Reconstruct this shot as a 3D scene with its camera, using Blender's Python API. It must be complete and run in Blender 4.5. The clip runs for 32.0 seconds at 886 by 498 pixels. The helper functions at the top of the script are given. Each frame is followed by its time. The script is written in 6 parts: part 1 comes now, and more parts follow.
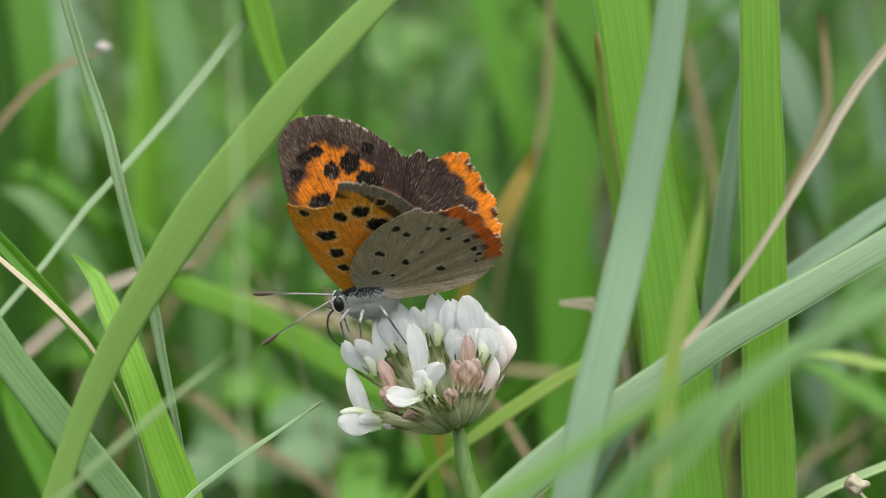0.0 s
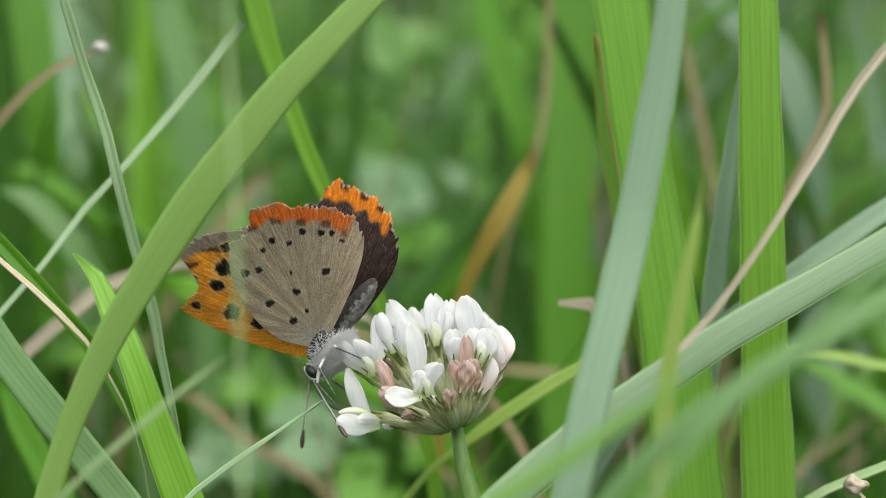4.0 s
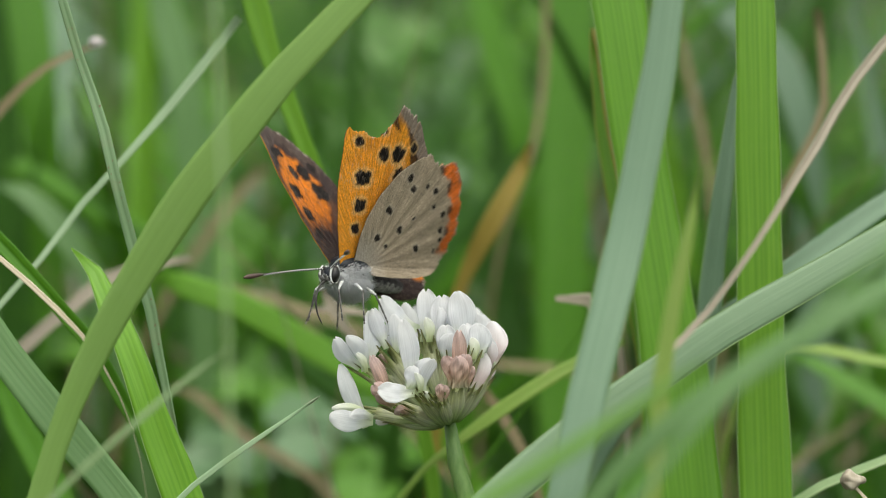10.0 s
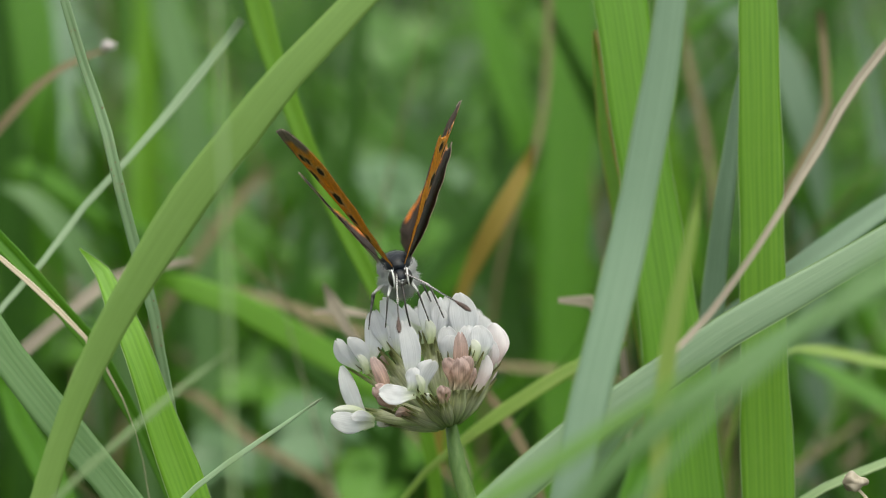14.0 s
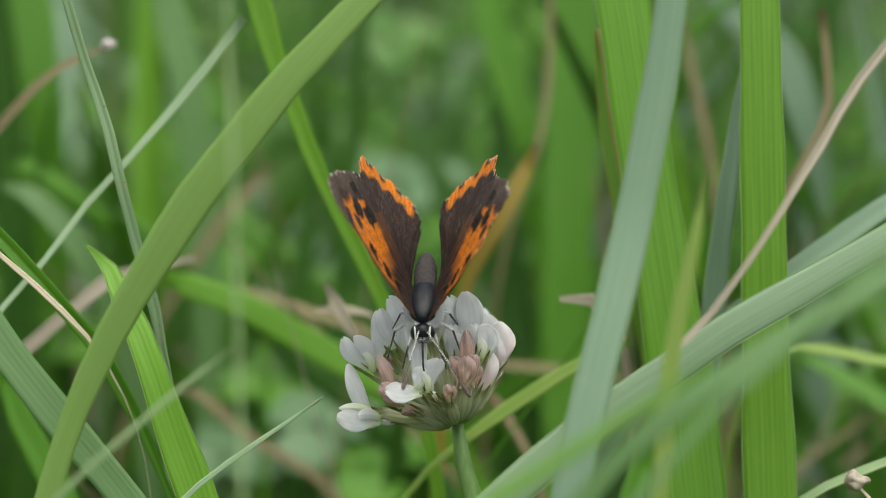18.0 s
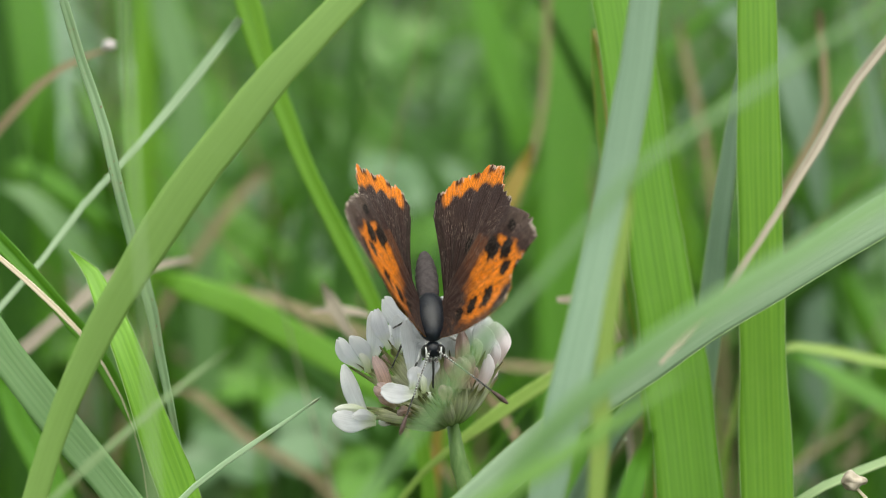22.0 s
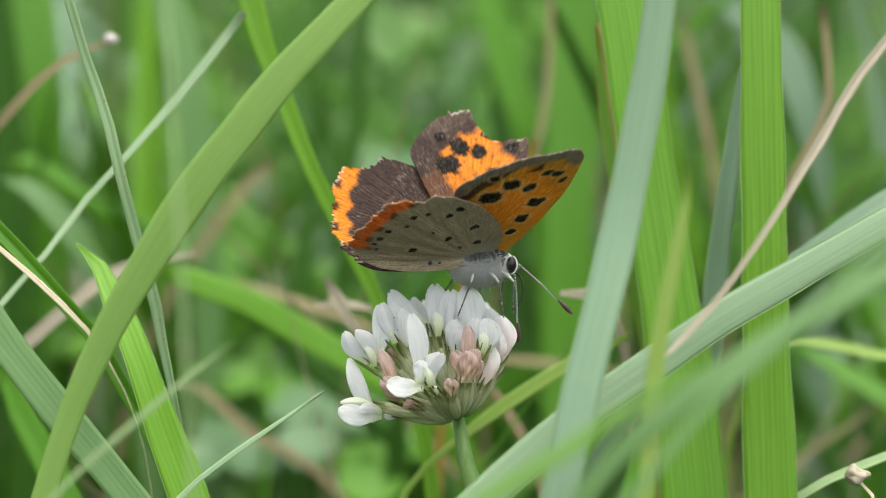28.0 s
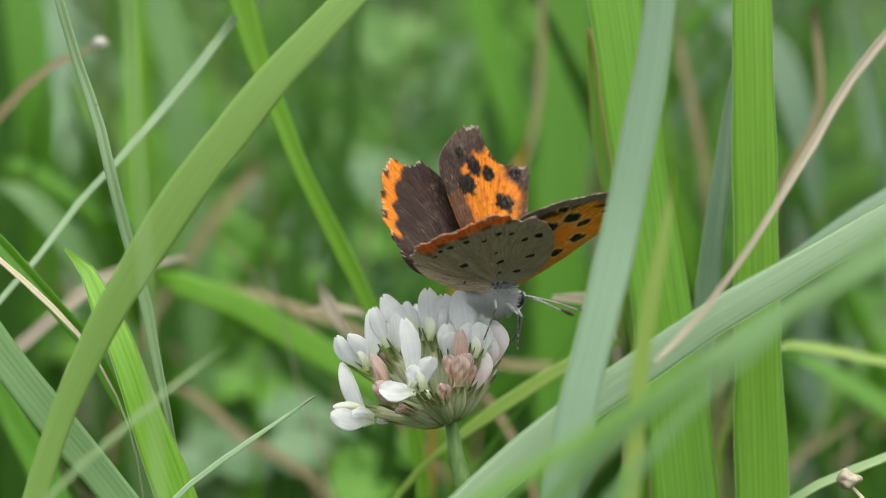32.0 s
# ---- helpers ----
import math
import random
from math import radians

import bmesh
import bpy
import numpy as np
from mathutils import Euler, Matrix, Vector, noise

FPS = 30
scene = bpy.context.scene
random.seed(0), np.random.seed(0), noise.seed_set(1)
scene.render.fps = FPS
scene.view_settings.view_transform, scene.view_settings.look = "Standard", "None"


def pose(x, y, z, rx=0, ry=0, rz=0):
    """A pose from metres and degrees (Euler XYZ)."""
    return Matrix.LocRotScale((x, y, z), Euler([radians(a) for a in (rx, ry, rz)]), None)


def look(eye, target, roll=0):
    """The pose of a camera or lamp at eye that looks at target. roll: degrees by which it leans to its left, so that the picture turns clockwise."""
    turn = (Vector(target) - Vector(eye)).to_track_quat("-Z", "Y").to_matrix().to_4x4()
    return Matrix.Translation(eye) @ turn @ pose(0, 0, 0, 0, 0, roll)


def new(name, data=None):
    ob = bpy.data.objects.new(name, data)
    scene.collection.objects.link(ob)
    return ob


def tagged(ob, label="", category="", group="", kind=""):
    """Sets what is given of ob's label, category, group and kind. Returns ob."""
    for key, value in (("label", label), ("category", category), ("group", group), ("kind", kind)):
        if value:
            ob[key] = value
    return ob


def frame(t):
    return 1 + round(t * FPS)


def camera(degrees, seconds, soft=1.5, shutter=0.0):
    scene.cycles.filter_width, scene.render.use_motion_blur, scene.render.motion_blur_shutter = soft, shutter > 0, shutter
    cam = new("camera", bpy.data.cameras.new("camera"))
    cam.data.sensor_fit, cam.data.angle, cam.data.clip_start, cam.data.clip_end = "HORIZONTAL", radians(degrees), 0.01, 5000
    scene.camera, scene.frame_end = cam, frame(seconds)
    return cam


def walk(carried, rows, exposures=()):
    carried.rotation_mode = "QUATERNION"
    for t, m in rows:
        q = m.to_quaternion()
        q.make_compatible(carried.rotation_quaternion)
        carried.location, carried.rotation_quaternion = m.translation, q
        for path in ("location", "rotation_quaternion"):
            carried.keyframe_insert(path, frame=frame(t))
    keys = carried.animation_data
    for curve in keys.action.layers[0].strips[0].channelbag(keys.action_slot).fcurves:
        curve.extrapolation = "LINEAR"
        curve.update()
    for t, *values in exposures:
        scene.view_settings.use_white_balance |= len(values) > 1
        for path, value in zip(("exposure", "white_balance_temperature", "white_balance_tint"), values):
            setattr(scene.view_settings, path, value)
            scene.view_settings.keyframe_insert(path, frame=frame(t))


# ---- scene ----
MM = 0.001
cam = camera(20.0, 32.0, 0.5)
EYE, AIM = Vector((0.0, -0.2198, 0.1909)), Vector((0.0, 0.0, 0.16))
cam.data.dof.use_dof = True
cam.data.dof.focus_distance = 0.2170
cam.data.dof.aperture_fstop = 20.0
# seconds, yaw and pitch in degrees of the hand-held camera round its rest
SHAKE = [
    (0, 0.000, 0.000),
    (0.5, -0.019, -0.019),
    (1, -0.039, -0.019),
    (1.5, -0.058, 0.000),
    (2, -0.079, 0.020),
    (2.5, -0.059, -0.001),
    (3, -0.079, -0.020),
    (3.5, -0.049, 0.009),
    (5.5, -0.000, -0.021),
    (6, -0.039, -0.011),
    (6.5, -0.079, -0.021),
    (7, -0.049, -0.041),
    (7.5, -0.079, -0.032),
    (8, -0.079, -0.071),
    (8.5, -0.079, -0.052),
    (9, -0.079, -0.042),
    (9.5, -0.099, -0.081),
    (10, -0.089, -0.101),
    (10.5, -0.020, -0.120),
    (11, -0.049, -0.101),
    (11.5, -0.010, -0.101),
    (12, 0.030, -0.081),
    (12.5, 0.040, -0.081),
    (13, 0.050, -0.072),
    (13.5, 0.020, -0.102),
    (14, -0.029, -0.062),
    (14.5, -0.049, -0.082),
    (16.5, 0.030, -0.082),
    (17, -0.010, -0.062),
    (17.5, 0.010, -0.072),
    (18, 0.010, -0.092),
    (18.5, -0.039, -0.092),
    (19, -0.010, -0.102),
    (19.5, -0.030, -0.102),
    (20, -0.000, -0.102),
    (20.5, -0.010, -0.102),
    (21, -0.091, -0.085),
    (21.5, -0.091, -0.085),
    (22, -0.059, -0.082),
    (22.5, -0.049, -0.062),
    (23, -0.030, -0.082),
    (23.5, -0.070, -0.102),
    (23.9, -0.050, -0.127),
    (24, -0.247, -0.753),
    (24.1, -0.075, -0.320),
    (24.2, -0.050, -0.127),
    (24.5, -0.030, -0.151),
    (25, 0.039, -0.171),
    (25.5, 0.059, -0.181),
    (27.5, 0.028, -0.211),
    (28, 0.019, -0.221),
    (28.5, 0.028, -0.250),
    (29, 0.009, -0.240),
    (29.5, 0.009, -0.181),
    (30, -0.060, -0.171),
    (30.5, -0.060, -0.122),
    (31, -0.149, -0.142),
    (31.5, -0.128, -0.122),
    (32, -0.168, -0.122),
]
REST = look(EYE, AIM)
EXPOSURES = [
    (0, 0.42),
    (3, 0.43),
    (6, 0.45),
    (9, 0.43),
    (9.6, 0.25),
    (10.5, 0.17),
    (12, 0.17),
    (14, 0.15),
    (17, 0.15),
    (20.3, 0.15),
    (21, 0.46),
    (24, 0.55),
    (28, 0.60),
    (30, 0.61),
    (31, 0.47),
    (32, 0.45),
]
walk(cam, [(t, REST @ pose(0, 0, 0, p, y, 0)) for t, y, p in SHAKE], [(t, stops, 6900, 3.5) for t, stops in EXPOSURES])

# ---- world and sun ----
world = bpy.data.worlds.new("overcast_sky")
scene.world = world
world.use_nodes = True
wn = world.node_tree.nodes
sky = wn.new("ShaderNodeTexSky")
sky.sky_type = "NISHITA"
sky.sun_disc = False
sky.sun_elevation, sky.sun_rotation = radians(70), radians(167)
sky.air_density, sky.dust_density = 1.0, 3.0
wn["Background"].inputs["Strength"].default_value = 0.21
pale = wn.new("ShaderNodeHueSaturation")
pale.inputs["Saturation"].default_value = 0.35
world.node_tree.links.new(sky.outputs[0], pale.inputs["Color"])
world.node_tree.links.new(pale.outputs[0], wn["Background"].inputs["Color"])
sun = new("sun", bpy.data.lights.new("sun", "SUN"))
sun.data.energy, sun.data.angle, sun.data.color = 2.35, radians(85), (1.0, 0.97, 0.9)
sun.matrix_world = look((0.08, -0.36, 1.0), (0, 0, 0.1))

# ---- materials ----


def material(name):
    m = bpy.data.materials.new(name)
    m.use_nodes = True
    nt = m.node_tree
    return m, nt, nt.nodes["Principled BSDF"], nt.nodes["Material Output"]


def node(nt, kind, values=(), operation="", layer_name=""):
    n = nt.nodes.new("ShaderNode" + kind)
    if operation:
        n.operation = operation
    if layer_name:
        n.layer_name = layer_name
    for k, v in dict(values).items():
        n.inputs[k].default_value = v
    return n


def ramp(nt, fac, stops):
    r = nt.nodes.new("ShaderNodeValToRGB")
    while len(r.color_ramp.elements) < len(stops):
        r.color_ramp.elements.new(0.5)
    for e, (p, c) in zip(r.color_ramp.elements, stops):
        e.position, e.color = p, (*c, 1)
    nt.links.new(fac, r.inputs[0])
    return r.outputs[0]


def mix(nt, fac, a, b, blend="MIX"):
    n = nt.nodes.new("ShaderNodeMix")
    n.data_type, n.blend_type = "RGBA", blend
    for value, socket in ((fac, n.inputs[0]), (a, n.inputs[6]), (b, n.inputs[7])):
        if isinstance(value, bpy.types.NodeSocket):
            nt.links.new(value, socket)
        else:
            socket.default_value = value if isinstance(value, float) else (*value, 1)
    return n.outputs[2]


def translucent(nt, bsdf, out, colour, share):
    """Lets some light through the thin sheet."""
    tr = nt.nodes.new("ShaderNodeBsdfTranslucent")
    nt.links.new(colour, tr.inputs[0])
    ms = nt.nodes.new("ShaderNodeMixShader")
    ms.inputs[0].default_value = share
    nt.links.new(bsdf.outputs[0], ms.inputs[1])
    nt.links.new(tr.outputs[0], ms.inputs[2])
    nt.links.new(ms.outputs[0], out.inputs[0])


def blade_material(name, dark, light, spots, rough=0.42, share=0.35, veins=2.2, speck=0.0, relief=0.14):
    """Leaf with veins along its length (UV in millimetres: across, along), blotches and small specks."""
    m, nt, bsdf, out = material(name)
    uv = nt.nodes.new("ShaderNodeUVMap")
    sep = nt.nodes.new("ShaderNodeSeparateXYZ")
    nt.links.new(uv.outputs[0], sep.inputs[0])
    wave = node(nt, "Math", {1: 6.283 * veins}, operation="MULTIPLY")
    nt.links.new(sep.outputs[0], wave.inputs[0])
    sine = node(nt, "Math", operation="SINE")
    nt.links.new(wave.outputs[0], sine.inputs[0])
    half = node(nt, "Math", {1: 0.5, 2: 0.5}, operation="MULTIPLY_ADD")
    nt.links.new(sine.outputs[0], half.inputs[0])
    # long streaks: noise squeezed along the blade
    mp = node(nt, "Mapping", {"Scale": (2.6, 0.05, 1)})
    nt.links.new(uv.outputs[0], mp.inputs[0])
    streak = node(nt, "TexNoise", {"Scale": 1.0, "Detail": 3.0, "Roughness": 0.6})
    nt.links.new(mp.outputs[0], streak.inputs["Vector"])
    fine = node(nt, "TexNoise", {"Scale": 0.22, "Detail": 5.0, "Roughness": 0.65})
    nt.links.new(uv.outputs[0], fine.inputs["Vector"])
    info = nt.nodes.new("ShaderNodeObjectInfo")
    vein = node(nt, "Math", {1: relief}, operation="MULTIPLY")
    nt.links.new(half.outputs[0], vein.inputs[0])
    tot = node(nt, "Math", {1: 0.9}, operation="MULTIPLY")
    nt.links.new(streak.outputs[0], tot.inputs[0])
    add = node(nt, "Math", operation="ADD")
    nt.links.new(vein.outputs[0], add.inputs[0])
    nt.links.new(tot.outputs[0], add.inputs[1])
    c = ramp(nt, add.outputs[0], ((0.22, dark), (0.75, light)))
    blot = ramp(nt, fine.outputs[0], ((0.52, (0, 0, 0)), (0.78, (1, 1, 1))))
    half2 = node(nt, "Math", {1: 0.35}, operation="MULTIPLY")
    nt.links.new(blot, half2.inputs[0])
    c = mix(nt, half2.outputs[0], c, spots)
    if speck:
        vor = node(nt, "TexNoise", {"Scale": 2.2, "Detail": 2.0})
        nt.links.new(uv.outputs[0], vor.inputs["Vector"])
        k = ramp(nt, vor.outputs[0], ((0.66, (0, 0, 0)), (0.72, (speck, speck, speck))))
        c = mix(nt, k, c, (0.18, 0.12, 0.07))
    hue = node(nt, "HueSaturation", {"Saturation": 1.0})
    val = node(nt, "MapRange", {3: 0.88, 4: 1.12})
    nt.links.new(info.outputs["Random"], val.inputs[0])
    nt.links.new(val.outputs[0], hue.inputs["Value"])
    nt.links.new(c, hue.inputs["Color"])
    c = hue.outputs[0]
    nt.links.new(c, bsdf.inputs["Base Color"])
    bsdf.inputs["Roughness"].default_value = rough
    bsdf.inputs["Specular IOR Level"].default_value = 0.5
    bump = node(nt, "Bump", {"Strength": 0.45, "Distance": 0.00012})
    nt.links.new(add.outputs[0], bump.inputs["Height"])
    nt.links.new(bump.outputs[0], bsdf.inputs["Normal"])
    translucent(nt, bsdf, out, c, share)
    return m


green_bright = blade_material("grass_bright_green", (0.11, 0.29, 0.014), (0.20, 0.43, 0.035), (0.22, 0.42, 0.055), relief=0.13)
green_fresh = blade_material("grass_fresh_green", (0.085, 0.235, 0.012), (0.155, 0.365, 0.028), (0.17, 0.35, 0.05), relief=0.16)
green_near = blade_material("grass_near_green", (0.10, 0.24, 0.03), (0.15, 0.32, 0.05), (0.16, 0.30, 0.06), share=0.3)
green_olive = blade_material("grass_olive_green", (0.18, 0.30, 0.05), (0.27, 0.38, 0.09), (0.32, 0.30, 0.10))
green_mid = blade_material("grass_green", (0.06, 0.20, 0.010), (0.115, 0.31, 0.022), (0.14, 0.30, 0.045))
green_dull = blade_material("grass_dull_green", (0.145, 0.265, 0.055), (0.175, 0.305, 0.068), (0.19, 0.315, 0.09), share=0.3, relief=0.06, rough=0.6)
# dark tone whose colour also puts shade into the deep meadow
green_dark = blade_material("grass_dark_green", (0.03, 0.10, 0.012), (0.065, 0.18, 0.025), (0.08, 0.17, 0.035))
green_blue = blade_material("grass_blue_green", (0.15, 0.255, 0.158), (0.195, 0.31, 0.202), (0.22, 0.325, 0.22), share=0.2, rough=0.45)
green_silver = blade_material("grass_silvery_green", (0.175, 0.285, 0.16), (0.225, 0.34, 0.20), (0.25, 0.35, 0.22), share=0.2, rough=0.45, relief=0.05)
green_grey = blade_material("grass_grey_green", (0.10, 0.215, 0.068), (0.15, 0.28, 0.10), (0.17, 0.27, 0.11), share=0.25)
green_pale = blade_material("grass_pale_green", (0.20, 0.33, 0.14), (0.32, 0.44, 0.21), (0.34, 0.42, 0.22), share=0.25)
green_frost = blade_material("grass_frosted_green", (0.27, 0.41, 0.23), (0.39, 0.53, 0.33), (0.40, 0.50, 0.34), share=0.25)
green_edge = blade_material("pale_leaf_edge", (0.20, 0.34, 0.12), (0.29, 0.42, 0.18), (0.30, 0.40, 0.20), share=0.3, rough=0.6)
green_yellow = blade_material("grass_yellow_green", (0.20, 0.36, 0.05), (0.30, 0.44, 0.10), (0.36, 0.36, 0.12))
stem_grey = blade_material("stem_grey_green", (0.11, 0.20, 0.09), (0.20, 0.31, 0.16), (0.30, 0.21, 0.15), share=0.1, speck=0.8)
straw = blade_material("dry_straw", (0.25, 0.21, 0.155), (0.47, 0.42, 0.335), (0.28, 0.22, 0.15), share=0.15, rough=0.6, speck=0.4)
straw_white = blade_material("bleached_straw", (0.5, 0.4, 0.28), (0.72, 0.64, 0.5), (0.4, 0.3, 0.2), share=0.1, rough=0.5, speck=0.3)
straw_brown = blade_material("brown_straw", (0.15, 0.12, 0.06), (0.27, 0.22, 0.12), (0.16, 0.2, 0.07), share=0.15, rough=0.65)
orange = blade_material("withered_orange_leaf", (0.30, 0.225, 0.04), (0.43, 0.32, 0.07), (0.22, 0.25, 0.05), share=0.3, speck=0.6)


def plain_material(name, stops, scale, rough=0.6, share=0.0, bump=0.3, dist=0.0001, sss=0.0, stretch=(1, 1, 1)):
    """A surface whose colour runs through stops by two scales of noise in object space."""
    m, nt, bsdf, out = material(name)
    tc = nt.nodes.new("ShaderNodeTexCoord")
    mp = node(nt, "Mapping", {"Scale": stretch})
    nt.links.new(tc.outputs["Object"], mp.inputs[0])
    n1 = node(nt, "TexNoise", {"Scale": scale, "Detail": 6.0, "Roughness": 0.65})
    nt.links.new(mp.outputs[0], n1.inputs["Vector"])
    c = ramp(nt, n1.outputs[0], stops)
    nt.links.new(c, bsdf.inputs["Base Color"])
    bsdf.inputs["Roughness"].default_value = rough
    if sss:
        bsdf.inputs["Subsurface Weight"].default_value = sss
        bsdf.inputs["Subsurface Scale"].default_value = 0.0008
    n2 = node(nt, "TexNoise", {"Scale": scale * 5, "Detail": 3.0})
    nt.links.new(mp.outputs[0], n2.inputs["Vector"])
    b = node(nt, "Bump", {"Strength": bump, "Distance": dist})
    nt.links.new(n2.outputs[0], b.inputs["Height"])
    nt.links.new(b.outputs[0], bsdf.inputs["Normal"])
    if share:
        translucent(nt, bsdf, out, c, share)
    return m


soil = plain_material("dark_soil_and_thatch", ((0.3, (0.012, 0.016, 0.008)), (0.55, (0.03, 0.045, 0.012)), (0.75, (0.10, 0.085, 0.04))), 60, 0.9, dist=0.003)


def petal_material(name, claw, body, tip, share, vein=0.08, blotch=0.06, rough=0.45, depth=0.00006):
    """Petal or calyx from its claw to its tip (UV: across, along), with fine veins that run lengthwise and soft blotches."""
    m, nt, bsdf, out = material(name)
    uv = nt.nodes.new("ShaderNodeUVMap")
    sep = nt.nodes.new("ShaderNodeSeparateXYZ")
    nt.links.new(uv.outputs[0], sep.inputs[0])
    mp = node(nt, "Mapping", {"Scale": (11, 1.1, 1)})
    nt.links.new(uv.outputs[0], mp.inputs[0])
    lines = node(nt, "TexNoise", {"Scale": 1.0, "Detail": 3.0, "Roughness": 0.6})
    nt.links.new(mp.outputs[0], lines.inputs["Vector"])
    tc = nt.nodes.new("ShaderNodeTexCoord")
    soft = node(nt, "TexNoise", {"Scale": 900.0, "Detail": 4.0})
    nt.links.new(tc.outputs["Object"], soft.inputs["Vector"])
    along = node(nt, "Math", {1: 0.22, 2: -0.11}, operation="MULTIPLY_ADD")
    nt.links.new(soft.outputs[0], along.inputs[0])
    pos = node(nt, "Math", operation="ADD")
    nt.links.new(sep.outputs[1], pos.inputs[0])
    nt.links.new(along.outputs[0], pos.inputs[1])
    c = ramp(nt, pos.outputs[0], claw + body + tip)
    k = ramp(nt, lines.outputs[0], ((0.35, (1 - vein,) * 3), (0.62, (1 + vein * 0.3,) * 3)))
    c = mix(nt, 1.0, c, k, "MULTIPLY")
    k2 = ramp(nt, soft.outputs[0], ((0.35, (1 - blotch,) * 3), (0.65, (1.0, 1.0, 1.0))))
    c = mix(nt, 1.0, c, k2, "MULTIPLY")
    nt.links.new(c, bsdf.inputs["Base Color"])
    bsdf.inputs["Roughness"].default_value = rough
    b = node(nt, "Bump", {"Strength": 0.4, "Distance": depth})
    nt.links.new(lines.outputs[0], b.inputs["Height"])
    nt.links.new(b.outputs[0], bsdf.inputs["Normal"])
    translucent(nt, bsdf, out, c, share)
    return m


petal_white = petal_material("white_clover_petal", ((0.0, (0.70, 0.78, 0.55)), (0.22, (0.84, 0.87, 0.80))), ((0.45, (0.83, 0.845, 0.88)),), ((1.0, (0.90, 0.90, 0.915)),), 0.58, 0.10, 0.05)
petal_pink = petal_material("pink_tinged_petal", ((0.0, (0.80, 0.80, 0.70)), (0.25, (0.88, 0.75, 0.76))), ((0.6, (0.90, 0.84, 0.86)),), ((1.0, (0.92, 0.90, 0.92)),), 0.5, 0.05, 0.04)
keel_cream = petal_material("cream_keel_petal", ((0.0, (0.62, 0.72, 0.36)), (0.3, (0.78, 0.84, 0.60))), ((0.7, (0.87, 0.90, 0.80)),), ((1.0, (0.90, 0.91, 0.85)),), 0.45, 0.05, 0.05)
wither = petal_material("withered_pink_petal", ((0.0, (0.66, 0.60, 0.42)), (0.3, (0.66, 0.47, 0.34))), ((0.6, (0.70, 0.50, 0.42)),), ((1.0, (0.77, 0.60, 0.58)),), 0.45, 0.28, 0.2, 0.55, 0.00015)
calyx_green = petal_material("pale_green_calyx", ((0.0, (0.52, 0.68, 0.28)), (0.2, (0.80, 0.90, 0.56))), ((0.55, (0.92, 0.94, 0.76)), (0.78, (0.86, 0.88, 0.66)), (0.91, (0.42, 0.46, 0.20))), ((1.0, (0.20, 0.20, 0.08)),), 0.66, 0.22, 0.12)
clover_stem_green = plain_material("clover_stem", ((0.3, (0.085, 0.18, 0.035)), (0.7, (0.17, 0.29, 0.085))), 500, 0.5, 0.05, 0.5, stretch=(3, 3, 0.4))
clover_leaf_bright = plain_material("bright_green_clover", ((0.3, (0.08, 0.23, 0.02)), (0.7, (0.14, 0.32, 0.04))), 120, 0.45, 0.35)
clover_leaf_pale = plain_material("pale_green_clover", ((0.3, (0.10, 0.21, 0.09)), (0.7, (0.17, 0.27, 0.15))), 120, 0.5, 0.3)
clover_leaf_green = plain_material("dull_green_clover", ((0.3, (0.05, 0.15, 0.02)), (0.7, (0.10, 0.22, 0.04))), 120, 0.45, 0.3)
seed_white = plain_material("pale_seed_fluff", ((0.3, (0.42, 0.37, 0.38)), (0.7, (0.66, 0.61, 0.61))), 900, 0.8, 0.2)


